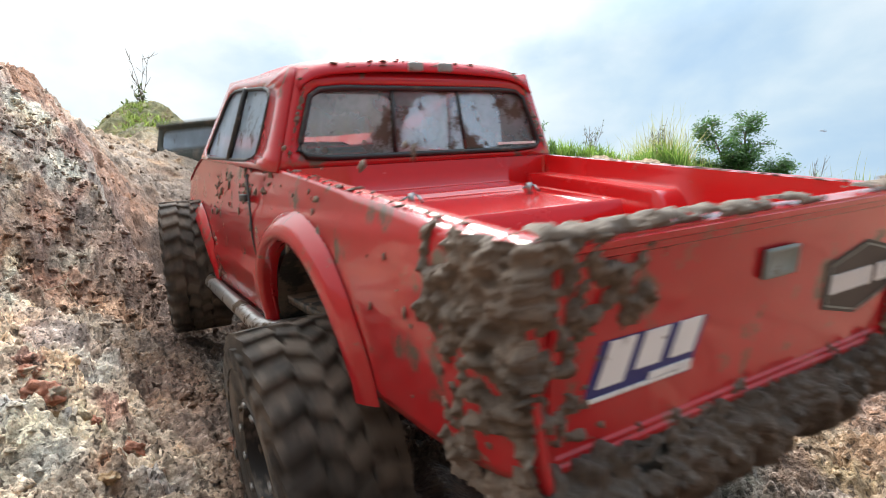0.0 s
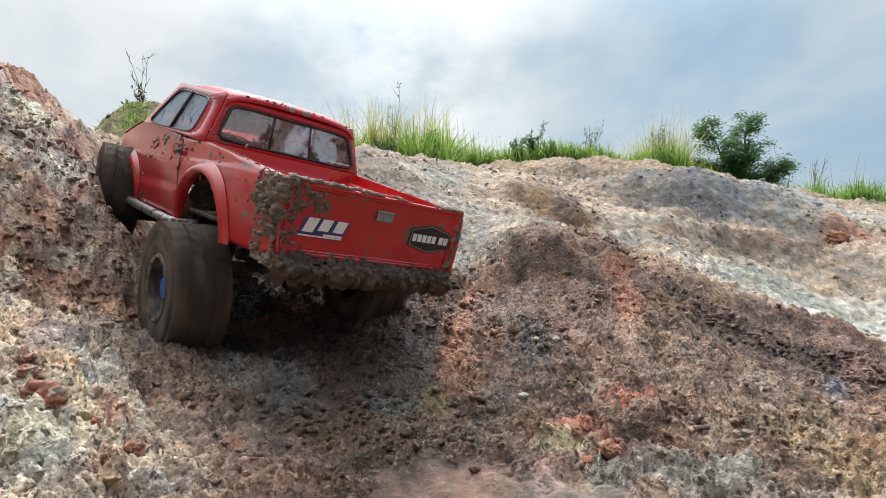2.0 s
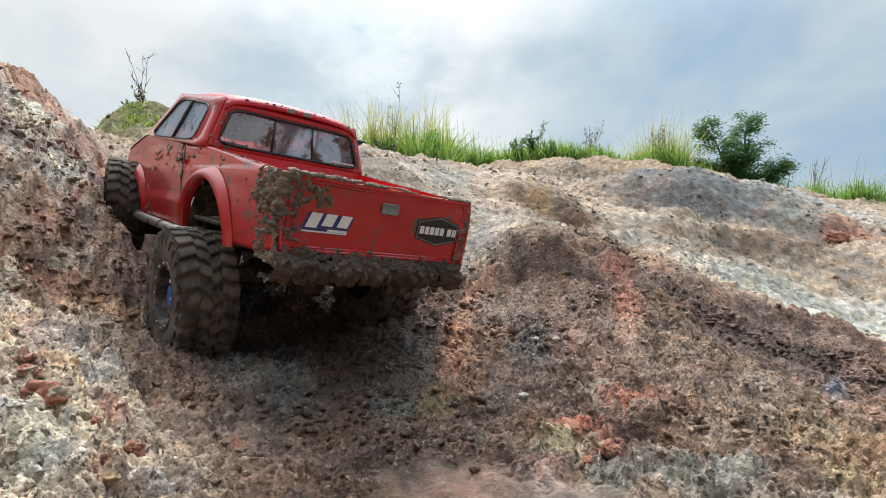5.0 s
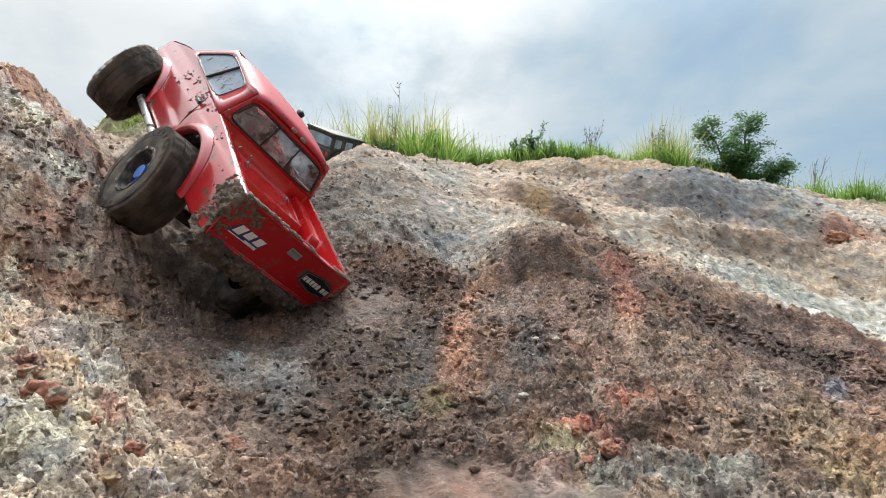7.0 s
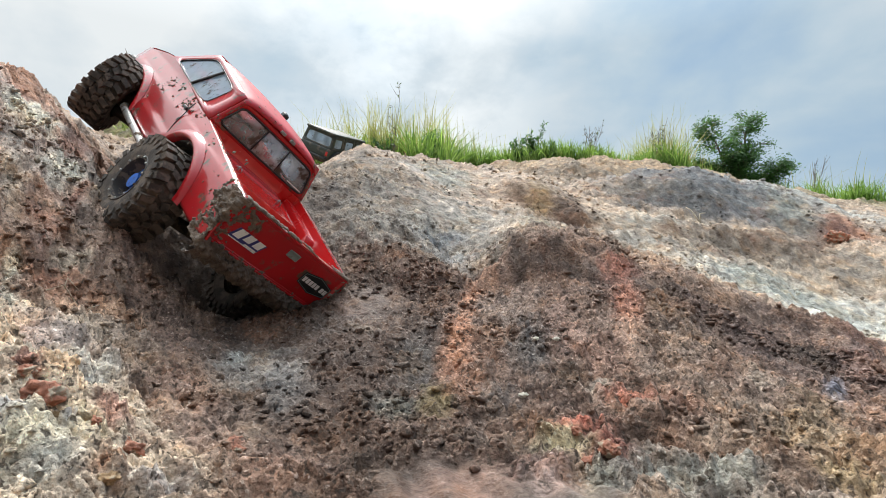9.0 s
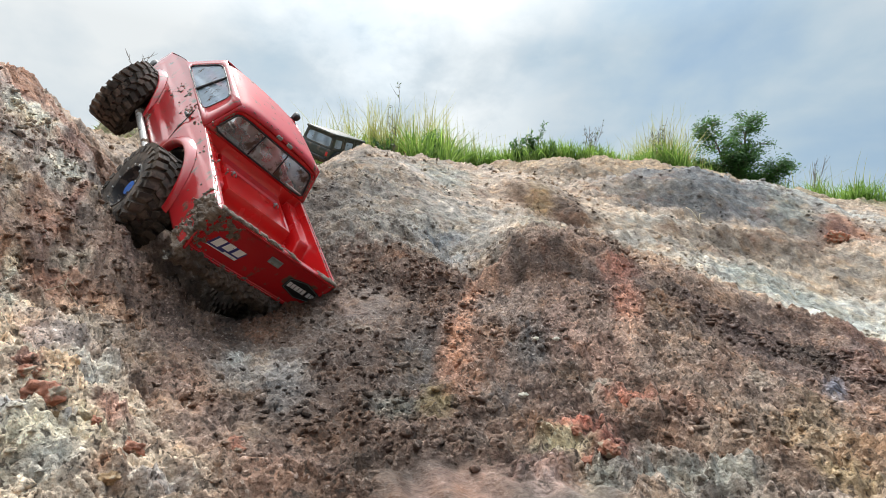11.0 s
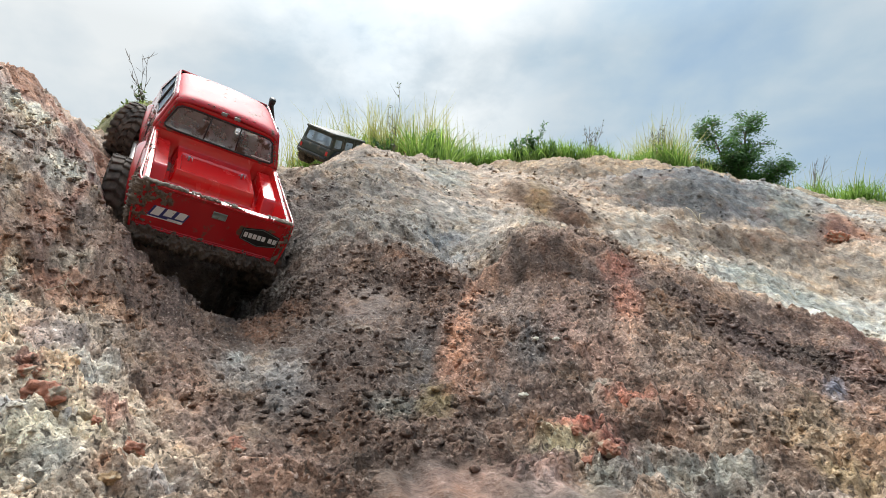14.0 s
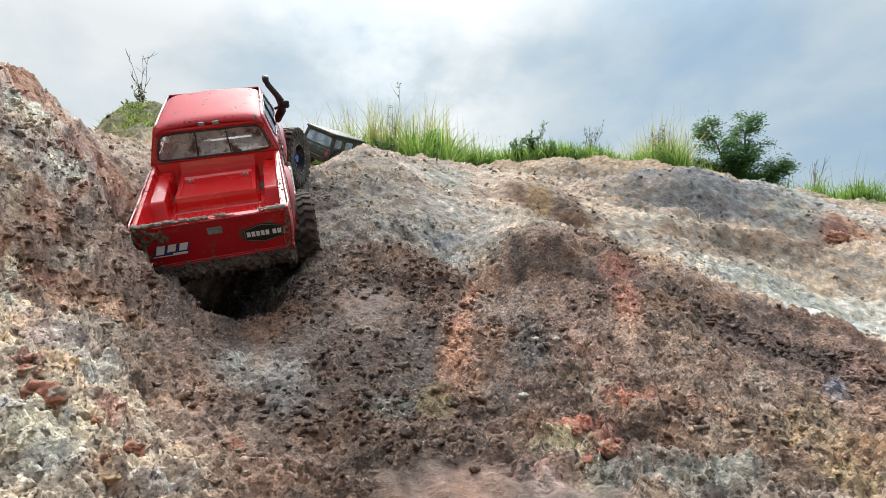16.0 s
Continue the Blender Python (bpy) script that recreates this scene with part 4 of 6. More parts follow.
def make_wheel(parent, side):
    """side -1 left, 1 right; the axle runs along x."""
    w = new("wheel")
    w.parent = parent
    s = side
    prof = [(-0.023, 0.027), (-0.0252, 0.033), (-0.0258, 0.041), (-0.0240, 0.0470), (-0.0195, 0.0500), (0, 0.0512), (0.0195, 0.0500), (0.0240, 0.0470), (0.0258, 0.041), (0.0252, 0.033), (0.023, 0.027), (0.015, 0.026)]
    tyre = lathe(prof, 56, "tyre", M_TYRE, w, "wide black tyre coated in brown mud")
    bm = bmesh.new()
    for k in range(26):
        a = k * math.tau / 26
        for x, sx, tw, da in ((-0.0170, 0.015, 14, 0.0), (0.0170, 0.015, -14, 0.5), (-0.0040, 0.010, -24, 0.25), (0.0050, 0.009, 24, 0.75)):
            m = Matrix.Rotation(a + da * math.tau / 26, 4, "X") @ pose(x, 0, 0.0518, 0, 0, tw)
            b2 = bmesh.ops.create_cube(bm, size=1.0, matrix=m @ Matrix.Diagonal((sx, 0.0072, 0.0062, 1)))
    tagged(part("tread", bm, M_TYRE, w, smooth=False), kind="stuff")
    for sx in (-1, 1):
        bm = bmesh.new()
        for k in range(26):
            m = Matrix.Rotation((k + 0.25) * math.tau / 26, 4, "X") @ pose(sx * 0.0246, 0, 0.0450)
            bmesh.ops.create_cube(bm, size=1.0, matrix=m @ Matrix.Diagonal((0.004, 0.006, 0.008, 1)))
        tagged(part("shoulder_tread", bm, M_TYRE, w, smooth=False), kind="stuff")
    lathe([(s * 0.0232, 0.0285), (s * 0.0245, 0.0275), (s * 0.0235, 0.0245), (s * 0.016, 0.0235), (s * 0.006, 0.0225), (-s * 0.020, 0.024)], 40, "rim", M_RIM, w, "beadlock wheel ring caked with mud")
    bm = bmesh.new()
    for k in range(8):
        m = Matrix.Rotation(k * math.tau / 8, 4, "X")
        bmesh.ops.create_cube(bm, size=1.0, matrix=m @ pose(s * 0.006, 0, 0.014) @ Matrix.Diagonal((0.005, 0.0088, 0.019, 1)))
    bmesh.ops.create_cone(bm, cap_ends=True, segments=18, radius1=0.0085, radius2=0.007, depth=0.009, matrix=pose(s * 0.0135, 0, 0, 0, 90, 0))
    part("spokes", bm, M_BLUE, w, "blue anodised wheel spokes", smooth=False)
    bm = bmesh.new()
    bmesh.ops.create_circle(bm, cap_ends=True, segments=28, radius=0.0228, matrix=pose(-s * 0.002, 0, 0, 0, 90, 0))
    part("hub_plate", bm, M_CHASSIS, w)
    bm = bmesh.new()
    for k in range(12):
        a = k * math.tau / 12
        bmesh.ops.create_cone(bm, cap_ends=True, segments=6, radius1=0.0013, radius2=0.0013, depth=0.0018, matrix=pose(s * 0.0245, 0.026 * math.sin(a), 0.026 * math.cos(a), 0, 90, 0))
    part("bolts", bm, M_STEEL, w)
    for ob in w.children:
        ob.matrix_basis = Matrix.Diagonal((0.87, 1.0, 1.0, 1.0))
    return w


def mud_on(name, parent, samples, lo, hi, seed, label="", mat=None, flat=0.55):
    """samples: (place, normal) pairs; crumbs of caked mud on them."""
    rng = np.random.default_rng(seed)
    pl = np.array([p for p, n in samples])
    nm = np.array([n for p, n in samples])
    sz = lo + (hi - lo) * rng.random(len(pl)) ** 2.2
    return lumps(name, pl, sz, mat or M_MUD, parent, label, flat, rng, nm)


def crust(name, parent, sheet, nu, nv, thick, level, seed, mask, label="", mat=None):
    """A ragged layer of mud on a sheet of (place, outward) pairs, present where the noise rises over the level."""
    U, V = np.meshgrid(np.linspace(0, 1, nu + 1), np.linspace(0, 1, nv + 1))
    pn = [sheet(u, v) for u, v in zip(U.ravel(), V.ravel())]
    p = np.array([a for a, b in pn])
    n = np.array([b for a, b in pn], float)
    n /= np.linalg.norm(n, axis=1)[:, None]
    k = np.array([mask(u, v) for u, v in zip(U.ravel(), V.ravel())])
    side = np.abs(n[:, 0])
    q = p[:, 0] + p[:, 1] * side, p[:, 2] + p[:, 1] * 0.8 * (1 - side)
    big = fbm(q[0] * 70 + seed * 7, q[1] * 70, 3, 200 + seed)
    fine = fbm(q[0] * 330, q[1] * 330, 3, 230 + seed)
    lump = crumbs(q[0] + 1, q[1] + 1, 0.0055, 260 + seed)
    h = 0.70 * big + 0.42 * fine + 0.20 * lump - 0.50 + k * 0.6 - level
    d = thick * np.clip(h, -0.06, 1.0) * (0.50 + 0.22 * lump + 0.45 * np.clip(fine, -0.6, 1))
    pts = p + n * np.where(h > 0, d, -0.0006)[:, None]
    keep = (h > -0.10).reshape(nv + 1, nu + 1)
    faces = []
    for j in range(nv):
        for i in range(nu):
            if keep[j, i] or keep[j + 1, i + 1]:
                a = j * (nu + 1) + i
                faces.append((a, a + 1, a + nu + 2, a + nu + 1))
    ob = from_arrays(name, pts, faces, mat or M_MUD, parent, label)
    return ob


def make_pickup():
    car = new("toy_pickup")
    tagged(car, label="red scale model pickup truck splashed with mud", category="model truck")
    # sides
    for s, nm in ((-1, "body_side"), (1, "body_side")):
        ys = np.concatenate([np.linspace(0, 0.088, 22), np.linspace(0.0901, 0.2039, 60), np.linspace(0.206, 0.362, 46), np.linspace(0.3651, 0.4849, 60), np.linspace(0.487, 0.537, 18)])
        rows = 22
        v, f = [], []
        for y in ys:
            lo, hi = float(side_low(np.array(y))), float(side_top(np.array(y)))
            for k in range(rows + 1):
                z = lo + (hi - lo) * k / rows
                v.append((s * float(side_x(np.array(y), np.array(z))), y, z))
        for a in range(len(ys) - 1):
            for k in range(rows):
                q = (a * (rows + 1) + k, (a + 1) * (rows + 1) + k, (a + 1) * (rows + 1) + k + 1, a * (rows + 1) + k + 1)
                f.append(q if s > 0 else q[::-1])
        ob = from_arrays(nm, v, f, M_PAINT, car, "red painted body side with mud splashes")
        md = ob.modifiers.new("thickness", "SOLIDIFY")
        md.thickness, md.offset = 0.002, -1
        # wheel arch flares
        for yc, hw in ((0.147, 0.057), (0.425, 0.060)):
            v, f = [], []
            sect = [(0.0, -0.004), (0.0, 0.003), (0.0015, 0.0062), (0.004, 0.0066), (0.008, 0.0044), (0.012, 0.0005)]
            steps = 40
            for i in range(steps + 1):
                a = math.pi * i / steps
                for off, out in sect:
                    y = yc + (hw + off) * math.cos(a)
                    z = -0.058 + (0.049 + off) * abs(math.sin(a)) ** 0.8
                    x = float(side_x(np.array(min(max(y, 0), 0.52)), np.array(min(max(z, -0.055), 0.02)))) + out * (0.75 + 0.25 * math.sin(a))
                    v.append((s * x, y, z))
            m = len(sect)
            for i in range(steps):
                for k in range(m - 1):
                    q = (i * m + k, i * m + k + 1, (i + 1) * m + k + 1, (i + 1) * m + k)
                    f.append(q if s > 0 else q[::-1])
            from_arrays("wheel_arch_flare", v, f, M_PAINT, car)
            # dark inner arch
            v, f = grid(lambda a, b: (s * (0.080 - 0.045 * b), yc + hw * 1.0 * math.cos(math.pi * a), -0.058 + 0.046 * abs(math.sin(math.pi * a)) ** 0.8), 24, 3)
            from_arrays("inner_arch", v, f, M_CHASSIS, car)

    # bed
    def bed(u, v):
        x, y = -0.0795 + 0.159 * u, 0.001 + 0.178 * v
        rail = RAIL * y
        ax = abs(x)
        h = -0.030
        h += 0.0015 * math.sin(x * math.tau / 0.0085) * float(smooth01(0.087, 0.082, y) * smooth01(0.055, 0.05, ax))
        yf = 0.0885
        plat = float(smooth01(yf, yf + 0.004, y) * smooth01(0.050, 0.046, ax))
        h += 0.017 * plat
        h -= 0.0022 * float(smooth01(yf + 0.008, yf + 0.010, y) * smooth01(0.155, 0.152, y) * smooth01(0.042, 0.0405, ax))
        well = float(smooth01(0.054, 0.0565, ax) * smooth01(0.066, 0.084, y) * smooth01(0.174, 0.168, y))
        h = max(h, -0.030 + 0.021 * well)
        wall = max(float(smooth01(0.0715, 0.0735, ax)), float(smooth01(0.0075, 0.0055, y)), float(smooth01(0.1725, 0.1745, y)))
        h = h + (0 - h) * wall
        edge = float(smooth01(0.0768, 0.0795, ax))
        return (x, y, rail + h - 0.0015 * edge)
    v, f = grid(bed, 190, 200)
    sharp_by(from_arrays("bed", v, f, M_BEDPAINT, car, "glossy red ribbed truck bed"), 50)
    for s in (-1, 1):
        bm = tube_bm([(s * 0.033, 0.139, 0.0), (s * 0.033, 0.139, 0.0065)], 0.0014, 8)
        tube_bm([(s * 0.033 - 0.004, 0.1385, 0.004), (s * 0.033 + 0.001, 0.139, 0.0062), (s * 0.033 + 0.004, 0.1395, 0.0048), (s * 0.033 + 0.0045, 0.137, 0.002)], 0.0007, 6, bm)
        part("body_clip", bm, M_STEEL, car, "small steel body clip")

    # tailgate with a raised border
    bm = box_bm((0.1535, 0.006, 0.0515), (0, 0.0, 0))
    front = min(bm.faces, key=lambda q: q.calc_center_median().y)
    r = bmesh.ops.inset_region(bm, faces=[front], thickness=0.0042)
    r2 = bmesh.ops.inset_region(bm, faces=[front], thickness=0.0012, depth=-0.0012)
    bmesh.ops.bevel(bm, geom=[e for e in bm.edges if e.calc_length() > 0.02], offset=0.0008, segments=2, affect="EDGES")
    gate = part("tailgate", bm, M_PAINT, car, "red tailgate with stickers and mud along the edges")
    sharp_by(gate, 40)
    gate.matrix_basis = pose(0, 0.0035, -0.0252, 8.0, 0, 0)
    for s in (-1, 1):
        bm = box_bm((0.0050, 0.011, 0.055), (s * 0.0772, 0.0075, -0.0268), 0.0018, (7, 0, 0))
        part("bed_corner", bm, M_PAINT, car)
        bm = box_bm((0.0045, 0.002, 0.020), (s * 0.0772, 0.0030, -0.030), 0.0006, (8, 0, 0))
        part("tail_lamp", bm, M_LAMP, car, "red tail lamp half buried in mud")

    def sticker(name, polys, mat, lift, label=""):
        bm = bmesh.new()
        for poly in polys:
            vs = [bm.verts.new((x, 0.0, z)) for x, z in poly]
            fc = bm.faces.new(vs)
        ext = bmesh.ops.extrude_face_region(bm, geom=list(bm.faces))
        bmesh.ops.translate(bm, vec=(0, 0.0003, 0), verts=[g for g in ext["geom"] if isinstance(g, bmesh.types.BMVert)])
        ob = part(name, bm, mat, gate, label, smooth=False)
        ob.matrix_basis = pose(0, -0.0018 - lift, 0.0252)
        return ob
    slant = lambda x0, x1, z0, z1, k=0.35: [(x0, z0), (x1, z0), (x1 + k * (z1 - z0), z1), (x0 + k * (z1 - z0), z1)]
    sticker("sticker_backing", [[(-0.0655, -0.0362), (-0.0305, -0.0368), (-0.0255, -0.0232), (-0.0608, -0.0225)]], M_NAVY, 0.0002, "navy sticker backing with a slanted edge")
    lets = [slant(-0.0622 + 0.0118 * k, -0.0622 + 0.0118 * k + 0.0082, -0.0332 + 0.0018 * (k > 0), -0.0228) for k in range(3)]
    sticker("sticker_print", lets, M_WHITE, 0.0006, "white slanted block shapes of a logo")
    sticker("sticker_line", [slant(-0.0655, -0.0305, -0.0362, -0.0352), slant(-0.0455, -0.0305, -0.0350, -0.0334)], M_WHITE, 0.0006)
    hexa = lambda cx, cz, a, h, b: [(cx - a, cz - b), (cx - a + 0.0002, cz - b), (cx, cz - h), (cx + a, cz - b), (cx + a, cz + b), (cx, cz + h), (cx - a, cz + b)][0:1] + [(cx, cz - h), (cx + a, cz - b), (cx + a, cz + b), (cx, cz + h), (cx - a, cz + b)]
    sticker("badge_backing", [hexa(0.0505, -0.0255, 0.0212, 0.0120, 0.0070)], M_BLACK, 0.0002, "black hexagonal badge sticker")
    o, i = hexa(0.0505, -0.0255, 0.0200, 0.0110, 0.0063), hexa(0.0505, -0.0255, 0.0193, 0.0103, 0.0058)
    ring = from_arrays("badge_outline", [(x, 0, z) for x, z in o + i], [(k, (k + 1) % 6, 6 + (k + 1) % 6, 6 + k) for k in range(6)], M_GREY, gate, smooth=False)
    ring.matrix_basis = pose(0, -0.0025, 0.0252)
    bars = []
    for k in range(5):
        x = 0.0328 + 0.0050 * k
        bars += [slant(x, x + 0.0038, -0.0286, -0.0226, 0)]
    for k in range(2):
        x = 0.0602 + 0.0052 * k
        bars += [slant(x, x + 0.0040, -0.0286, -0.0226, 0)]
    sticker("badge_print", bars, M_WHITE, 0.0006, "white block shapes across the badge")
    bm = box_bm((0.0150, 0.0016, 0.0082), (0, 0, 0), 0.0007)
    fr = min(bm.faces, key=lambda q: q.calc_center_median().y)
    bmesh.ops.inset_region(bm, faces=[fr], thickness=0.0012, depth=-0.0007)
    ob = part("tailgate_latch", bm, M_GREY, gate, "grey recessed tailgate latch plate")
    ob.matrix_basis = pose(0.0018, -0.0030, 0.0118)

    # cab
    rb = [(-0.0795, 0.1765, 0.0195), (0.0795, 0.1765, 0.0195), (0.0655, 0.1800, 0.0655), (-0.0655, 0.1800, 0.0655)]
    ri = [(-0.0715, 0.1752, 0.0245), (0.0715, 0.1752, 0.0245), (0.0605, 0.1782, 0.0572), (-0.0605, 0.1782, 0.0572)]
    _, outl = ring_panel(rb, ri, "cab_back", M_PAINT, car, rounds=1, label="red cab back panel round the rear window")
    pane(outl, "rear_window", M_GLASS, car, "grey see-through rear window smeared with mud", (0, 0.0006, 0))
    gasket([p + Vector((0, -0.0012, 0)) for p in outl], car, 0.0014)
    bm = box_bm((0.026, 0.0004, 0.0014), (0, 0, 0))
    ob = part("window_sticker", bm, M_WHITE, car, "thin pale line of lettering on the glass", smooth=False)
    ob.matrix_basis = pose(0.054, 0.1738, 0.0280)
    for x0, x1 in ((-0.0215, -0.0195), (0.0200, 0.0182)):
        part("window_bar", tube_bm([(x0, 0.1742, 0.0248), (x1, 0.1772, 0.0568)], 0.0010, 6), M_TRIM, car)
    for s in (-1, 1):
        so = [(s * 0.0800, 0.1770, 0.0190), (s * 0.0800, 0.4020, 0.0370), (s * 0.0655, 0.3280, 0.0830), (s * 0.0660, 0.1800, 0.0665)]
        si = [(s * 0.0788, 0.2180, 0.0265), (s * 0.0790, 0.3860, 0.0370), (s * 0.0674, 0.3180, 0.0765), (s * 0.0688, 0.2100, 0.0620)]
        if s < 0:
            so, si = so[::-1], si[::-1]
        _, ol = ring_panel(so, si, "cab_side", M_PAINT, car, rounds=2)
        pane(ol, "side_window", M_SIDEGLASS, car, "pale dusty side window with painted bluish sky sheen")
        gasket([p + Vector((s * 0.001, 0, 0)) for p in ol], car, 0.0011)
        part("window_pillar", tube_bm([(s * 0.0805, 0.2890, 0.0310), (s * 0.0698, 0.2680, 0.0705)], 0.0017, 6), M_TRIM, car)
        part("door_handle", box_bm((0.003, 0.014, 0.004), (s * 0.0845, 0.235, 0.008), 0.001), M_TRIM, car)
        part("door_gap", tube_bm([(s * 0.0838, 0.225, 0.020), (s * 0.0850, 0.222, -0.012), (s * 0.0835, 0.214, -0.045)], 0.0006, 5), M_TRIM, car)
    fo = [(0.0790, 0.4030, 0.0380), (-0.0790, 0.4030, 0.0380), (-0.0640, 0.3290, 0.0830), (0.0640, 0.3290, 0.0830)]
    fi = [(0.0725, 0.3960, 0.0425), (-0.0725, 0.3960, 0.0425), (-0.0600, 0.3355, 0.0790), (0.0600, 0.3355, 0.0790)]
    _, ol = ring_panel(fo, fi, "windscreen_frame", M_PAINT, car)
    pane(ol, "windscreen", M_CLEAR, car)

    def roof(u, v):
        a, b = 2 * u - 1, v
        hw = 0.0675 - 0.001 * b
        x = hw * math.copysign(1 - (1 - abs(a)) ** 1.15, a)
        y = 0.1755 + 0.1575 * b
        e = abs(a) ** 9 + abs(2 * b - 1) ** 16
        z = 0.0680 + 0.0145 * b + 0.0045 * (1 - a * a) + 0.0030 * math.sin(math.pi * b) - 0.0060 * e
        return (x, y, z)
    v, f = grid(roof, 40, 40)
    ob = from_arrays("roof", v, f, M_ROOF, car, "red cab roof with dried mud at the edges")
    ob.data.materials.append(M_TRIM)
    md = ob.modifiers.new("thickness", "SOLIDIFY")
    md.thickness, md.offset, md.material_offset = 0.0018, -1, 1
    for x in (-0.0085, 0.0085):
        part("roof_marker", box_bm((0.0075, 0.003, 0.0042), (x, 0.1712, 0.0668), 0.0006), M_GREY, car, "small grey roof marker")

    def hood(u, v):
        a = 2 * u - 1
        y = 0.385 + 0.152 * v
        hw = float(side_x(np.array(y), np.array(0.02)))
        z = float(side_top(np.array(y))) + 0.0055 * (1 - a * a) + 0.002 * float(smooth01(0.45, 0.4, abs(a))) - 0.010 * v ** 10
        return (a * hw, y, z)
    v, f = grid(hood, 30, 30)
    from_arrays("hood", v, f, M_PAINT, car, "red hood")
    part("grille", box_bm((0.124, 0.010, 0.040), (0, 0.534, -0.010), 0.002), M_TRIM, car)
    for s in (-1, 1):
        part("fender_liner", box_bm((0.012, 0.060, 0.046), (s * 0.0640, 0.512, -0.030), 0.003), M_TRIM, car)
    part("front_bumper", box_bm((0.168, 0.026, 0.024), (0, 0.530, -0.018), 0.006), M_TRIM, car, "black front bumper with dried mud")
    for s in (-1, 1):
        part("headlight", box_bm((0.020, 0.004, 0.014), (s * 0.046, 0.541, 0.004), 0.002), M_GREY, car)
    # dark tub inside the cab and floor
    part("cab_floor", box_bm((0.148, 0.19, 0.004), (0, 0.275, -0.002), 0), M_TRIM, car)
    part("floor_pan", box_bm((0.150, 0.48, 0.004), (0, 0.25, -0.044), 0), M_CHASSIS, car)

    # running gear
    for s in (-1, 1):
        part("frame_rail", box_bm((0.010, 0.46, 0.014), (s * 0.030, 0.26, -0.060), 0.002), M_CHASSIS, car)
        bm = tube_bm([(s * 0.070, 0.185, -0.055), (s * 0.0845, 0.200, -0.058), (s * 0.0880, 0.215, -0.058), (s * 0.0885, 0.370, -0.056), (s * 0.084, 0.384, -0.055)], 0.0048, 10)
        part("rock_slider", bm, M_STEEL, car, "scuffed steel rock slider tube")
        for y in (0.23, 0.34):
            part("slider_strut", tube_bm([(s * 0.03, y, -0.058), (s * 0.088, y, -0.058)], 0.0035, 8), M_CHASSIS, car)
        for y, z in ((0.137, -0.085), (0.425, -0.075)):
            part("shock_absorber", tube_bm([(s * 0.055, y + 0.012, z), (s * 0.045, y + 0.02, -0.035)], 0.0055, 10), M_CHASSIS, car)
    for y, z in ((0.137, -0.086), (0.425, -0.074)):
        bm = tube_bm([(-0.085, y, z), (0.085, y, z)], 0.0075, 10)
        bmesh.ops.create_icosphere(bm, subdivisions=2, radius=0.019, matrix=pose(0.012, y, z))
        part("axle", bm, M_CHASSIS, car)
    part("gearbox", box_bm((0.04, 0.07, 0.03), (0, 0.27, -0.062), 0.005), M_CHASSIS, car)
    part("rear_bumper", box_bm((0.150, 0.016, 0.013), (0, 0.012, -0.0600), 0.004, (6, 0, 0)), M_CHASSIS, car, "rear bumper buried in caked mud")
    part("bed_underside", box_bm((0.148, 0.17, 0.003), (0, 0.092, -0.034), 0, (-6.6, 0, 0)), M_CHASSIS, car)
    # snorkel on the right-hand side
    bm = tube_bm([(0.083, 0.425, 0.012), (0.0930, 0.408, 0.030), (0.0950, 0.400, 0.044), (0.0900, 0.389, 0.058), (0.0790, 0.376, 0.078), (0.0765, 0.373, 0.086)], [0.0064, 0.0074, 0.0072, 0.0050, 0.0046, 0.0044], 12)
    part("snorkel", bm, M_TRIM, car, "black snorkel pipe dusted with mud")
    bm = box_bm((0.010, 0.014, 0.010), (0.0765, 0.369, 0.089), 0.003, (12, 0, 0))
    part("snorkel_head", bm, M_TRIM, car)

    bm = box_bm((0.017, 0.009, 0.013), (0.0985, 0.392, 0.0425), 0.003, (0, 0, -12))
    tube_bm([(0.082, 0.396, 0.036), (0.093, 0.393, 0.040)], 0.0022, 8, bm)
    part("side_mirror", bm, M_TRIM, car, "black door mirror dusted with mud")

    # caked mud
    rng = np.random.default_rng(8)

    def corner(u, v):
        a = u * 0.075
        z = 0.001 - 0.063 * v
        if a < 0.035:
            y = 0.035 - a
            return (-float(side_x(np.array(y), np.array(z))), y, z + RAIL * y), (-1, -0.25, 0)
        return (-0.0795 + (a - 0.035), -0.14 * z - 0.0005, z), (-0.2, -1, 0)
    crust("mud_crust", car, corner, 190, 150, 0.0044, -0.16, 1, lambda u, v: 1.30 + 0.25 * v + 0.45 * math.exp(-((u - 0.50) / 0.10) ** 2) + 0.5 * math.exp(-((v - 0.12) / 0.14) ** 2) * (0.47 < u < 0.95) - 1.9 * abs(u - 0.47) ** 1.1 * (1.0 if u < 0.47 else 1.2 + 1.2 * v), "thick brown mud caked on the rear corner")

    def bumper(u, v):
        a = math.pi * (0.15 + 1.1 * v)
        return (-0.082 + 0.164 * u, 0.012 - 0.012 * math.sin(a), -0.0595 + 0.0095 * math.cos(a)), (0, -math.sin(a), math.cos(a))
    crust("mud_crust", car, bumper, 230, 60, 0.0052, -0.25, 2, lambda u, v: 0.75 + 1.0 * math.exp(-((u - 0.05) / 0.09) ** 2) + 0.6 * v, "clotted mud hanging on the rear bumper", M_SHADEDMUD)

    def gate_top(u, v):
        a = math.pi * (v - 0.35)
        return (-0.079 + 0.158 * u, 0.0035 - 0.0048 * math.cos(a * 0.9), 0.0006 + 0.0022 * math.sin(a)), (0, -math.cos(a), max(0.2, math.sin(a)))
    crust("mud_crust", car, gate_top, 240, 24, 0.0015, -0.05, 3, lambda u, v: 0.9, "thin mud along the top of the tailgate")

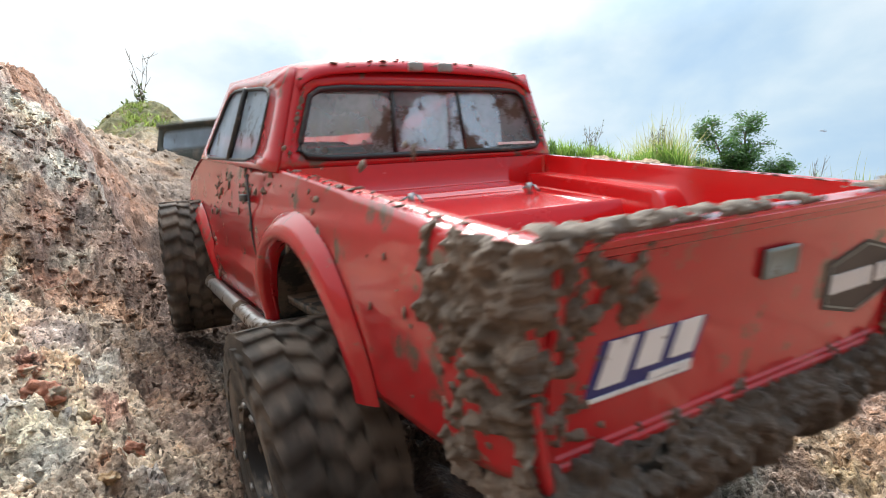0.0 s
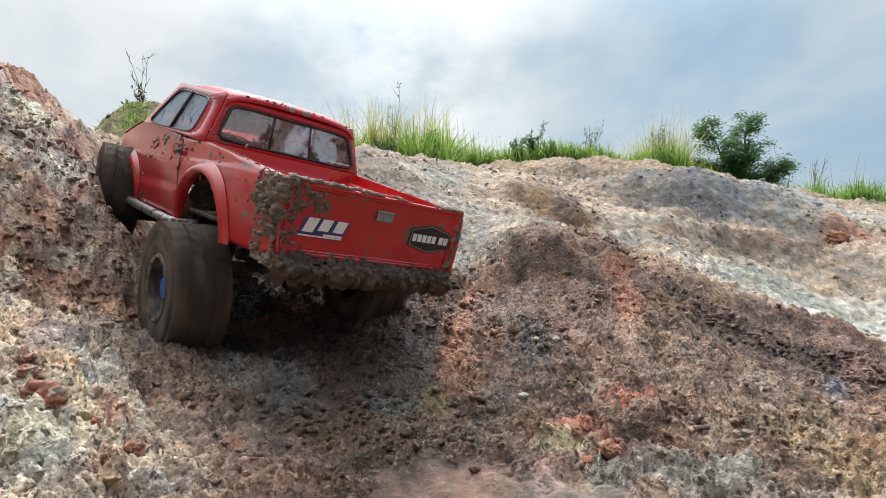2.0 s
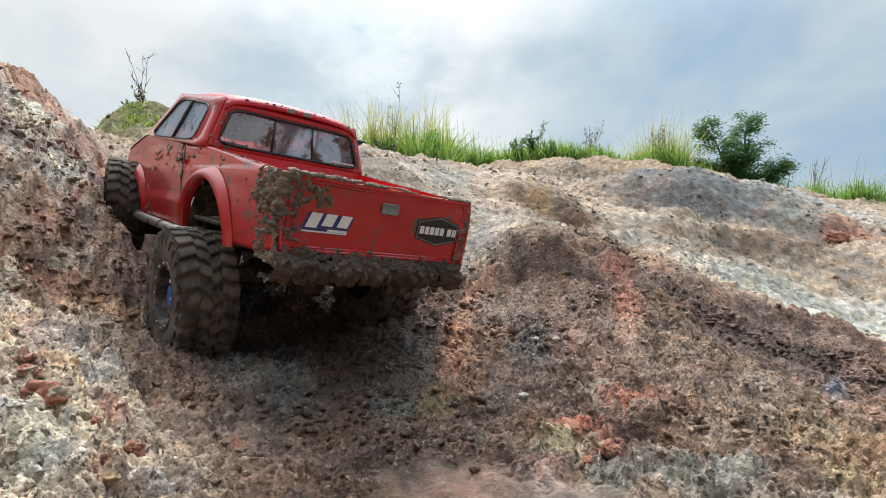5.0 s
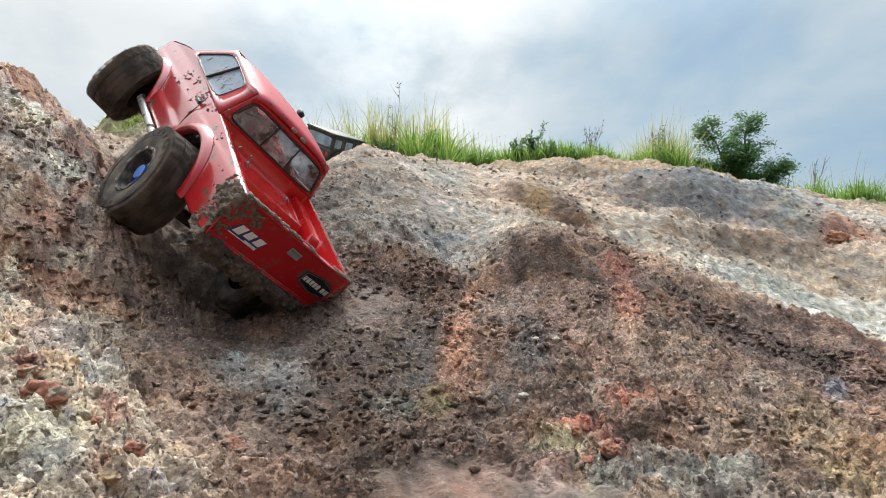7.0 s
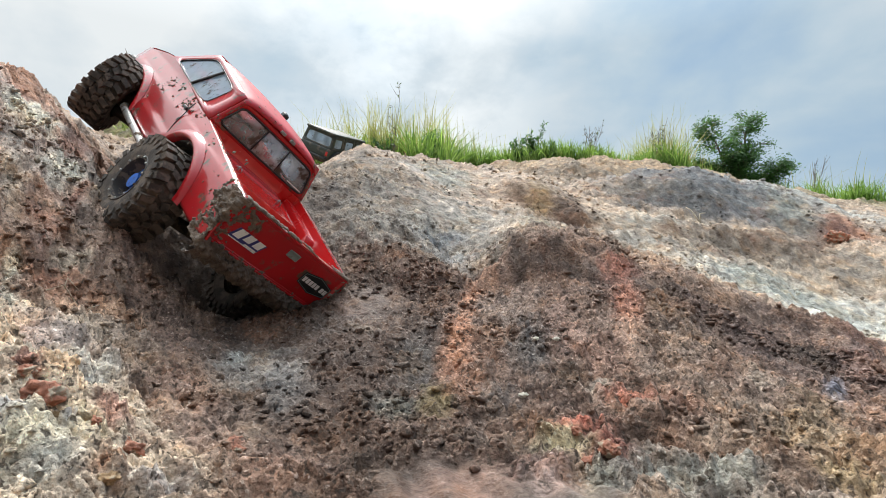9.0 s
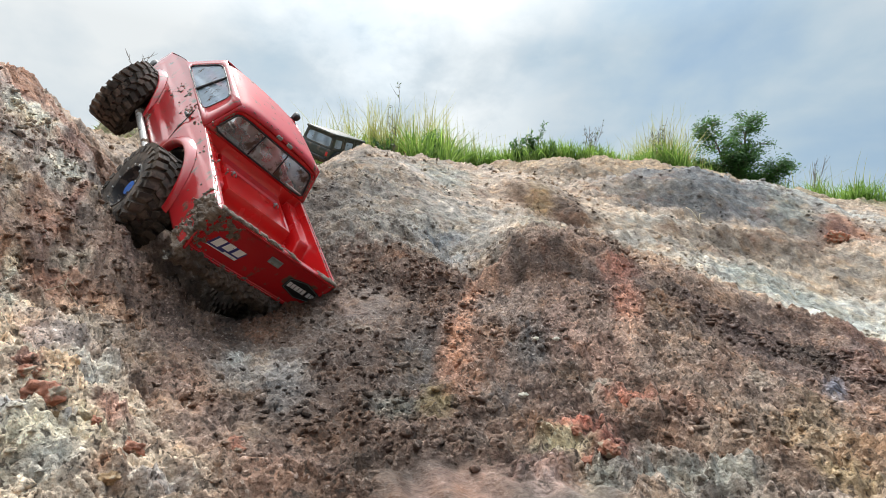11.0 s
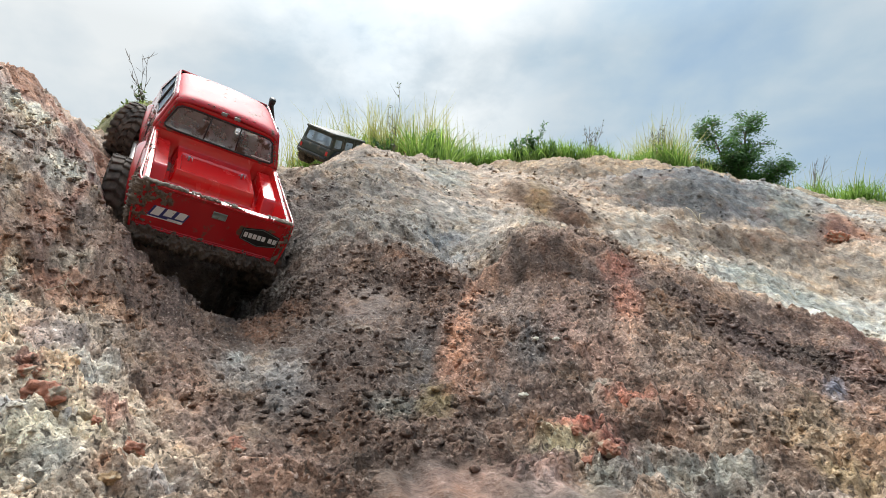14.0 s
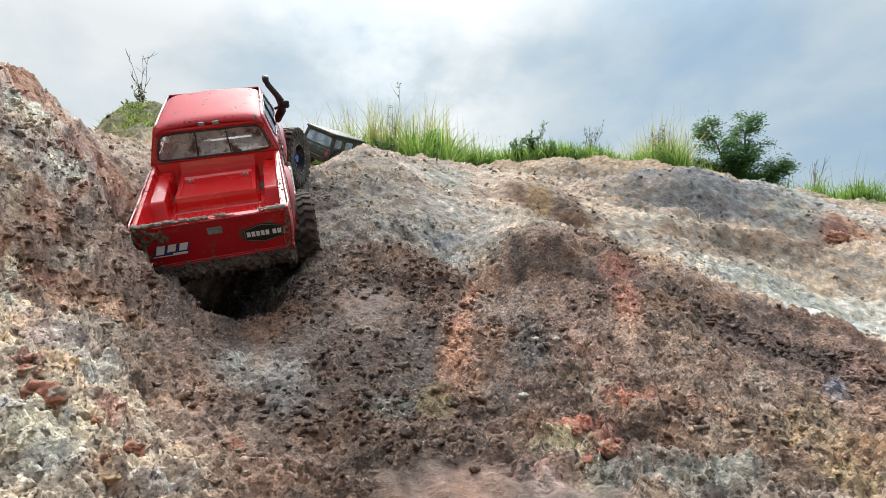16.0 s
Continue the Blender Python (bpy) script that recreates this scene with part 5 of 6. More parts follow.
    def right_edge(u, v):
        z = -0.002 - 0.056 * u
        x = 0.0715 + 0.010 * v
        return (min(x, 0.0800), (-0.14 * z - 0.0006) + max(0, x - 0.0795) * 6, z), (0.5 * v, -1, 0)
    crust("mud_crust", car, right_edge, 110, 30, 0.0046, -0.30, 4, lambda u, v: 0.70 + 0.6 * v + 0.3 * u)

    def gate_low(u, v):
        return (-0.076 + 0.152 * u, 0.0062 - 0.001 * v, -0.0435 - 0.009 * v), (0, -1, 0)
    crust("mud_crust", car, gate_low, 220, 24, 0.0026, -0.12, 5, lambda u, v: 0.35 + 0.8 * v, "", M_SHADEDMUD)
    smp = [((rng.choice([-1, 1]) * rng.uniform(0.0735, 0.0795), y, RAIL * y), (0, 0, 1)) for y in rng.uniform(0, 0.17, 150)]
    mud_on("mud_spatter", car, smp, 0.0005, 0.0018, 3, flat=0.45)
    smp = []
    for cy, cz, n, sp in ((0.245, 0.008, 60, 0.008), (0.335, 0.012, 45, 0.008), (0.225, 0.03, 30, 0.010), (0.30, 0.03, 25, 0.01), (0.13, -0.004, 45, 0.014), (0.36, -0.02, 25, 0.02), (0.19, 0.02, 30, 0.008), (0.05, -0.02, 25, 0.02)):
        for _ in range(n):
            y, z = rng.normal(cy, sp), rng.normal(cz, sp)
            zz = min(z, 0.024)
            for s in ((-1,) if rng.random() < 0.75 else (1,)):
                smp.append(((s * (float(side_x(np.array(y), np.array(zz))) + 0.0002 - max(0, z - 0.024) * 0.29), y, z), (s, 0, 0.1)))
    mud_on("mud_spatter", car, smp, 0.0005, 0.0026, 4, "brown mud spatter on the doors", flat=0.4)
    smp = []
    for _ in range(170):
        a = rng.random()
        p = roof(rng.choice([0.02, 0.97, rng.random()]), a) if rng.random() < 0.5 else roof(rng.random(), rng.choice([0.01, 0.03, 0.99]))
        smp.append((p, (0, 0, 1)))
    for _ in range(80):
        u, side = rng.random(), rng.choice([-1, 1])
        smp.append(((side * (0.0755 - 0.012 * u), 0.1745 + 0.003 * u, 0.024 + 0.034 * u), (0, -1, 0)))
    mud_on("mud_spatter", car, smp, 0.0005, 0.0018, 5, flat=0.4)
    wheels = [make_wheel(car, s) for s in (-1, 1, -1, 1)]
    return car, wheels


PICKUP, WHEELS = make_pickup()
HUBS = [(-0.089, 0.139), (0.089, 0.139), (-0.091, 0.435), (0.091, 0.435)]



# ---- loose earth ----
def make_clods():
    """Crumbs and clods that lie on the ground, in the ground's own colours."""
    rng = np.random.default_rng(21)
    for name, n, r0, r1, lo, hi in (("clods", 12500, 0.17, 0.85, 0.0006, 0.0046), ("gravel", 9000, 0.6, 2.2, 0.0012, 0.0060)):
        a = np.radians(rng.uniform(-44, 44, n * 3))
        r = np.exp(rng.uniform(np.log(r0), np.log(r1), n * 3))
        x, y = r * np.sin(a), r * np.cos(a)
        dens = 1.2 * smooth01(-0.15, 0.65, fbm(x * 14, y * 14, 3, 301)) + 0.08 + 0.2 * np.exp(-((x + 0.02) ** 2 + (y - 0.34) ** 2) / 0.008)
        keep = rng.random(len(x)) < dens * 0.7 * (1 - 0.97 * slick_mud(x, y)) * (1 - 0.55 * packed_mud(x, y))
        x, y, r = x[keep][:n], y[keep][:n], r[keep][:n]
        sz = (lo + (hi - lo) * rng.random(len(x)) ** 3.5) * (0.5 + r / r1 * 0.8)
        z = ground_height(x, y) + sz * 0.25
        ob = lumps(name, np.stack([x, y, z], 1), sz, M_SOIL, None, "", 0.75, rng)
        k = len(ICO_V)
        col = soil_colour(x, y) * rng.uniform(0.62, 1.30, (len(x), 1))
        rgb = np.zeros((len(x), k, 4), np.float32)
        rgb[:, :, :3] = col[:, None, :] * rng.uniform(0.8, 1.2, (len(x), k, 1))
        at = ob.data.attributes.new("zone", "FLOAT_COLOR", "POINT")
        at.data.foreach_set("color", rgb.ravel())
        tagged(ob, label="crumbled clods and gravel strewn over the clay slope", category="gravel", kind="stuff")


make_clods()


def rock(x, y, size, mat, label, seed, flat=0.7):
    bm = bmesh.new()
    bmesh.ops.create_icosphere(bm, subdivisions=4, radius=1.0)
    off = Vector((seed * 3.7, seed * 1.3, 0))
    for v in bm.verts:
        p = v.co.copy()
        d = 1 + 0.45 * noise.noise(p * 1.3 + off) + 0.40 * noise.noise(p * 2.9 + off) + 0.22 * noise.noise(p * 7 + off) + 0.10 * noise.noise(p * 15 + off)
        v.co = Vector((p.x * 1.2, p.y, p.z * flat)) * d * size
    ob = part("rock", bm, mat, None)
    z = float(ground_height(np.array([x]), np.array([y]))[0])
    ob.matrix_basis = pose(x, y, z - size * flat * 0.20, 10 * math.sin(seed), 8 * math.cos(seed), seed * 50)
    return tagged(ob, label=label, category="rock", group="loose stones in the gully")


for x, y, size, kind_of, sd in ((-0.189, 0.272, 0.0078, 0, 1), (-0.181, 0.273, 0.0045, 1, 2), (-0.148, 0.277, 0.0046, 0, 3), (-0.154, 0.280, 0.0029, 0, 4), (-0.134, 0.234, 0.0035, 1, 5), (-0.168, 0.279, 0.0030, 0, 6), (-0.109, 0.309, 0.0030, 0, 7), (0.078, 0.310, 0.0039, 0, 8), (0.091, 0.317, 0.0052, 0, 9), (0.078, 0.340, 0.0032, 0, 10), (0.054, 0.387, 0.0025, 2, 11), (0.095, 0.479, 0.0026, 2, 12), (0.080, 0.491, 0.0022, 2, 13), (1.083, 1.540, 0.0239, 0, 14), (-0.204, 0.280, 0.0044, 0, 15)):
    rock(x, y, size, (M_REDROCK, M_OCHRE, M_PALE)[kind_of], ("rough red laterite lump lying in pale clay", "ochre stone lying in pale clay", "pale chalky pebble on the dark mound")[kind_of], sd)


# ---- plants ----
def blades(name, x, y, high, width, mat, seed, lean=0.35, label="", category="grass"):
    """Tapered bent blades of grass, each of four quads."""
    rng = np.random.default_rng(seed)
    n = len(x)
    z = land(x, y) - 0.01
    a = rng.uniform(0, math.tau, n)
    dirx, diry = np.cos(a), np.sin(a)
    ln = np.abs(rng.normal(0, lean, n))
    side = rng.uniform(0, math.tau, n)
    sx, sy = np.cos(side), np.sin(side)
    rows = []
    for k in range(5):
        t = k / 4
        bend = ln * t ** 2.0 * high
        cx, cy = x + dirx * bend, y + diry * bend
        cz = z + high * t * (1 - 0.25 * ln * t)
        w = width * (1 - t) ** 0.7 * 0.5 + 0.0002
        rows.append(np.stack([cx - sx * w, cy - sy * w, cz], 1))
        rows.append(np.stack([cx + sx * w, cy + sy * w, cz], 1))
    v = np.stack(rows, 1).reshape(-1, 3)
    base = (np.arange(n) * 10)[:, None, None]
    q = np.array([[2 * k, 2 * k + 1, 2 * k + 3, 2 * k + 2] for k in range(4)])[None]
    f = (base + q).reshape(-1, 4)
    me = bpy.data.meshes.new(name)
    me.vertices.add(len(v))
    me.vertices.foreach_set("co", v.astype(np.float32).ravel())
    me.loops.add(f.size)
    me.loops.foreach_set("vertex_index", f.ravel().astype(np.int32))
    me.polygons.add(len(f))
    me.polygons.foreach_set("loop_start", np.arange(0, f.size, 4, dtype=np.int32))
    me.update(calc_edges=True)
    me.materials.append(mat)
    return tagged(new(name, me), label=label, category=category, kind="stuff")


def crest(x):
    """How far away the skyline of the slope lies, for places at x."""
    x = np.asarray(x, float)
    ys = np.linspace(1.9, 3.3, 57)
    k = np.stack([(land(x, 0 * x + y) - 0.12) / y for y in ys])
    return ys[k.argmax(0)]


def grass_high(x):
    """How tall the grass stands along the crest."""
    h = 0.115 + 0.13 * np.exp(-((x + 0.28) / 0.30) ** 2) + 0.07 * np.exp(-((x - 0.06) / 0.16) ** 2) + 0.04 * np.exp(-((x - 0.50) / 0.14) ** 2)
    h = h + 0.15 * np.exp(-((x - 1.11) / 0.11) ** 2) + 0.10 * smooth01(1.55, 1.9, x) + 0.09 * np.exp(-((x + 0.62) / 0.25) ** 2)
    return h


def make_grass():
    rng = np.random.default_rng(33)
    n = 36000
    x = rng.uniform(-0.95, 3.2, n)
    y = crest(x) + 0.03 + rng.random(n) ** 1.5 * 0.75 + 0.10 * fbm(x * 5, 0 * x, 2, 411) 
    y = np.where(x < -0.12, np.maximum(y, 2.52 + 0.4 * rng.random(n)), y)
    clump = smooth01(-0.55, 0.35, fbm(x * 7, y * 7, 2, 401))
    keep = rng.random(n) < 0.30 + 0.70 * clump
    x, y, clump = x[keep], y[keep], clump[keep]
    h = grass_high(x) * rng.uniform(0.30, 0.85, len(x)) * (0.50 + 0.50 * clump)
    blades("grass", x, y, h, 0.0066, M_GRASS, 34, 0.62, "bright green grass along the crest of the slope")
    n = 2000
    x = np.concatenate([rng.normal(-0.25, 0.30, n // 2), rng.uniform(-0.9, 3.0, n // 4), rng.normal(1.12, 0.10, n // 4)])
    y = crest(x) + 0.10 + rng.random(len(x)) * 0.6
    y = np.where(x < -0.12, np.maximum(y, 2.55), y)
    h = grass_high(x) * rng.uniform(0.7, 1.45, len(x))
    blades("dry_grass", x, y, h, 0.0042, M_DRYGRASS, 36, 0.30, "thin dry grass stalks rising over the green grass")
    # moss and low grass on the knoll
    n = 3600
    x, y = rng.normal(-1.10, 0.16, n), rng.normal(1.88, 0.13, n)
    blades("moss", x, y, rng.uniform(0.008, 0.026, n), 0.006, M_MOSS, 37, 0.9, "low moss and weeds on the knoll")


make_grass()


def weed(x, y, high, seed, leafy, mat, label, spread=0.35, stems=7):
    """A stalky plant: bent stems with side twigs and small leaves."""
    rng = np.random.default_rng(seed)
    z0 = float(land(np.array([x]), np.array([y]))[0]) - 0.01
    plant = new("weed")
    plant.matrix_basis = pose(x, y, z0)
    tagged(plant, label=label, category="weed", group="weeds on the slope")
    lv, lf = [], []

    def leaf(p, size):
        d = Vector(rng.normal(size=3)).normalized()
        e = d.orthogonal().normalized()
        b = len(lv)
        lv.extend([p, p + d * size * 0.5 + e * size * 0.22, p + d * size, p + d * size * 0.5 - e * size * 0.22])
        lf.append((b, b + 1, b + 2, b + 3))
    for k in range(stems):
        a = rng.uniform(0, math.tau)
        lean = spread * rng.uniform(0.1, 1.0)
        h = high * rng.uniform(0.55, 1.0)
        pts = [Vector((math.cos(a) * lean * h * t ** 1.4 + 0.004 * rng.normal(), math.sin(a) * lean * h * t ** 1.4, h * t)) for t in (0, 0.25, 0.5, 0.75, 1.0)]
        bm = tube_bm(pts, [0.0015, 0.0012, 0.0010, 0.0008, 0.0005], 5)
        for t in rng.uniform(0.3, 0.95, 4):
            i = min(3, int(t * 4))
            p = pts[i].lerp(pts[i + 1], t * 4 - i)
            q = p + Vector((rng.normal() * 0.18, rng.normal() * 0.18, 0.22)) * h * 0.7
            tube_bm([p, p.lerp(q, 0.5) + Vector((0, 0, -0.01 * h)), q], [0.0010, 0.0008, 0.0005], 4, bm)
            for _ in range(leafy):
                leaf(p.lerp(q, rng.random()), rng.uniform(0.008, 0.020))
        part("stem", bm, M_TWIG, plant)
        for _ in range(leafy * 4):
            t = rng.uniform(0.1, 1)
            i = min(3, int(t * 4))
            leaf(pts[i].lerp(pts[i + 1], t * 4 - i), rng.uniform(0.010, 0.026))
    if lf:
        from_arrays("leaves", lv, lf, mat, plant, smooth=False)
    return plant


def at_crest(x, back):
    return float(crest(np.array([x]))[0]) + back


weed(-1.09, 1.99, 0.24, 1, 0, M_WEED, "sparse thin weed with long bare stems on the knoll", 0.45, 4)
weed(-1.10, 1.99, 0.08, 14, 1, M_WEED, "low grey-green weed on the knoll", 0.9, 6)
weed(-1.17, 2.02, 0.05, 2, 1, M_WEED, "small leafy weed on the knoll", 0.8, 5)
weed(-1.30, 2.05, 0.05, 3, 1, M_WEED, "small leafy weed on the knoll", 0.6, 5)
for x, back, high, seed, leafy, mat, label, spread, stems in (
        (0.42, 0.06, 0.19, 4, 9, M_BUSH, "dark leafy weed with bare tips in the grass", 0.45, 9),
        (0.35, 0.06, 0.13, 5, 9, M_BUSH, "dark leafy weed with bare tips in the grass", 0.6, 9),
        (0.50, 0.04, 0.11, 15, 10, M_BUSH, "dark leafy weed with bare tips in the grass", 0.7, 9),
        (0.69, 0.10, 0.20, 6, 1, M_WEED, "dry branching weed without leaves", 0.5, 10),
        (-0.26, 0.60, 0.17, 7, 12, M_BUSH, "dark green leafy weed in tall grass", 0.6, 9),
        (-0.05, 0.10, 0.15, 8, 12, M_BUSH, "dark green leafy weed in tall grass", 0.7, 10),
        (0.05, 0.10, 0.12, 9, 12, M_BUSH, "dark green leafy weed in tall grass", 0.7, 9),
        (1.02, 0.12, 0.25, 10, 2, M_WEED, "dry branching weed without leaves", 0.4, 8),
        (1.96, 0.20, 0.30, 11, 1, M_WEED, "thin dry weed with bare twigs", 0.35, 6),
        (1.80, 0.20, 0.19, 12, 2, M_WEED, "thin dry weed with bare twigs", 0.4, 6),
        (-0.22, 0.50, 0.42, 13, 1, M_WEED, "tall dry seed stalk over the grass", 0.15, 4)):
    weed(x, at_crest(x, back), high, seed, leafy, mat, label, spread, stems)


def make_bush():
    """A young tree with two leaders and low side growth."""
    rng = np.random.default_rng(77)
    x0 = 1.47
    y0 = at_crest(x0, 0.16)
    z0 = float(land(np.array([x0]), np.array([y0]))[0]) - 0.02
    tree = new("bush")
    tree.matrix_basis = pose(x0, y0, z0) @ Matrix.Scale(1.05, 4)
    tagged(tree, label="dark green leafy bush with two crowns and gaps", category="bush")
    tips = []
    bm = bmesh.new()
    for top, foot in (((-0.13, 0.0, 0.33), (-0.02, 0, 0)), ((0.10, 0.02, 0.375), (0.02, 0, 0)), ((0.24, 0.0, 0.13), (0.03, 0, 0)), ((-0.16, 0.03, 0.14), (-0.02, 0, 0)), ((0.02, -0.02, 0.17), (0, 0, 0))):
        a, b = Vector(foot), Vector(top)
        line = [a.lerp(b, t) + Vector((0.02 * math.sin(t * 5 + b.x * 9), 0.015 * math.cos(t * 4), 0)) for t in (0, 0.25, 0.5, 0.75, 1)]
        tube_bm(line, [0.010, 0.008, 0.006, 0.004, 0.002], 7, bm)
        for t in np.linspace(0.28, 1.0, 13):
            i = min(3, int(t * 4))
            p = line[i].lerp(line[i + 1], t * 4 - i)
            reach = (0.120 if b.z > 0.2 else 0.080) * (1.15 - 0.60 * t)
            for _ in range(2):
                d = Vector((rng.normal(), rng.normal(), 0.25 * rng.normal() + 0.15)).normalized()
                q = p + d * reach * rng.uniform(0.55, 1.15)
                tube_bm([p, p.lerp(q, 0.5) + Vector((0, 0, 0.01)), q], [0.003, 0.002, 0.001], 4, bm)
                tips += [(p.lerp(q, u), rng.uniform(0.016, 0.034)) for u in (0.55, 0.8, 1.0)]
    part("trunk", bm, M_TWIG, tree, "thin brown branching trunk")
    v, f = [], []
    for p, rad in tips:
        for _ in range(52):
            c = p + Vector(rng.normal(size=3)) * rad * 0.6
            d = Vector((rng.normal(), rng.normal(), rng.normal() * 0.6)).normalized()
            e = d.orthogonal().normalized()
            e = (e + Vector((0, 0, 0.3))).normalized()
            s = rng.uniform(0.009, 0.018)
            b = len(v)
            v += [c, c + d * s * 0.5 + e * s * 0.28, c + d * s, c + d * s * 0.5 - e * s * 0.28]
            f.append((b, b + 1, b + 2, b + 3))
    tagged(from_arrays("crown", v, f, M_BUSH, tree, "dense small dark green leaves", smooth=False), kind="stuff")


make_bush()


def root(points, r, label):
    bm = tube_bm(points, r, 5)
    ob = part("twig", bm, M_ROOT, None)
    return tagged(ob, label=label, category="twig", group="roots and straws on the soil")


def on_ground(x, y, up):
    return (x, y, float(ground_height(np.array([x]), np.array([y]))[0]) + up)


root([on_ground(-0.310, 0.440, 0.002), on_ground(-0.300, 0.447, 0.007), on_ground(-0.289, 0.452, 0.004), on_ground(-0.280, 0.462, 0.010)], [0.0006, 0.0006, 0.0005, 0.0003], "thin pale root sticking out of the bank")
root([on_ground(-0.300, 0.447, 0.004), on_ground(-0.303, 0.455, 0.010), on_ground(-0.296, 0.462, 0.009)], [0.0005, 0.0004, 0.0003], "thin pale root sticking out of the bank")
root([on_ground(0.700, 1.52, 0.005), on_ground(0.715, 1.55, 0.022), on_ground(0.735, 1.56, 0.030)], [0.0022, 0.0018, 0.0012], "pale dry twig on the back slope")
root([on_ground(0.700, 1.52, 0.005), on_ground(0.690, 1.55, 0.018), on_ground(0.685, 1.57, 0.006)], [0.0022, 0.0018, 0.0012], "pale dry twig on the back slope")


# ---- dark off-roader on the slope above ----
def make_offroader():
    car = new("toy_off_roader")
    tagged(car, label="dark olive boxy scale model off-roader, dusty", category="model truck")
    bm = box_bm((0.150, 0.330, 0.048), (0, 0, 0.062), 0.006)
    part("body", bm, M_OLIVE, car, "dark olive slab-sided body")
    part("hood", box_bm((0.120, 0.095, 0.020), (0, 0.118, 0.094), 0.005), M_OLIVE, car)
    part("belt_moulding", box_bm((0.1525, 0.225, 0.003), (0, -0.045, 0.087), 0.001), M_TRIM, car)
    # cabin walls with openings
    z0, z1, y0, y1 = 0.086, 0.140, -0.155, 0.070
    hw, tw = 0.0735, 0.0685
    back = [(-hw, y0, z0), (hw, y0, z0), (tw, y0 + 0.006, z1), (-tw, y0 + 0.006, z1)]
    hole = [(-hw + 0.013, y0 + 0.001, z0 + 0.007), (hw - 0.013, y0 + 0.001, z0 + 0.007), (tw - 0.011, y0 + 0.005, z1 - 0.009), (-tw + 0.011, y0 + 0.005, z1 - 0.009)]
    _, ol = ring_panel(back, hole, "rear_wall", M_OLIVE, car, rounds=2)
    pane(ol, "rear_window", M_SIDEGLASS, car, "pale dusty rear window with painted bluish sky sheen")
    front = [(hw, y1, z0), (-hw, y1, z0), (-tw, y1 - 0.018, z1), (tw, y1 - 0.018, z1)]
    hole = [(hw - 0.008, y1 - 0.002, z0 + 0.008), (-hw + 0.008, y1 - 0.002, z0 + 0.008), (-tw + 0.008, y1 - 0.016, z1 - 0.008), (tw - 0.008, y1 - 0.016, z1 - 0.008)]
    _, ol = ring_panel(front, hole, "windscreen_frame", M_OLIVE, car, rounds=2)
    pane(ol, "windscreen", M_SIDEGLASS, car)
    for s in (-1, 1):
        for a, b in ((y0, -0.085), (-0.085, -0.010), (-0.010, y1)):
            so = [(s * hw, a, z0), (s * hw, b, z0), (s * tw, b - (0.018 if b == y1 else 0), z1), (s * tw, a + (0.006 if a == y0 else 0), z1)]
            si = [(s * (hw - 0.001), a + 0.012, z0 + 0.010), (s * (hw - 0.001), b - 0.012, z0 + 0.010), (s * (tw + 0.0015), b - 0.012 - (0.016 if b == y1 else 0), z1 - 0.012), (s * (tw + 0.0015), a + 0.014, z1 - 0.012)]
            if s < 0:
                so, si = so[::-1], si[::-1]
            _, ol = ring_panel(so, si, "side_wall", M_OLIVE, car, rounds=1)
            pane(ol, "side_window", M_SIDEGLASS, car, "pale dusty side window with painted bluish sky sheen")
    part("roof", box_bm((0.144, 0.222, 0.010), (0, -0.047, 0.144), 0.004), M_OLIVE, car, "flat dark dusty roof")
    part("rear_bumper", box_bm((0.140, 0.012, 0.012), (0, -0.170, 0.045), 0.003), M_TRIM, car)
    part("front_bumper", box_bm((0.140, 0.014, 0.014), (0, 0.172, 0.045), 0.003), M_TRIM, car)
    part("chassis", box_bm((0.09, 0.30, 0.018), (0, 0, 0.036), 0.003), M_CHASSIS, car)
    for s in (-1, 1):
        part("tail_lamp", box_bm((0.010, 0.003, 0.016), (s * 0.064, -0.1655, 0.066), 0.001), M_LAMP, car)
        for y in (-0.105, 0.105):
            w = make_wheel(car, s)
            w.matrix_basis = pose(s * 0.066, y, 0.038, 25 * y, 0, 0) @ Matrix.Scale(0.82, 4)
    for s in (-1, 1):
        for y in (-0.105, 0.105):
            v, f = grid(lambda a, b: (s * (0.074 + 0.010 * b), y + 0.052 * math.cos(math.pi * a), 0.044 + 0.040 * math.sin(math.pi * a)), 18, 2)
            ob = from_arrays("wheel_arch_flare", v, f, M_TRIM, car)
            ob.modifiers.new("thickness", "SOLIDIFY").thickness = 0.003
    return car


OFFROADER = make_offroader()

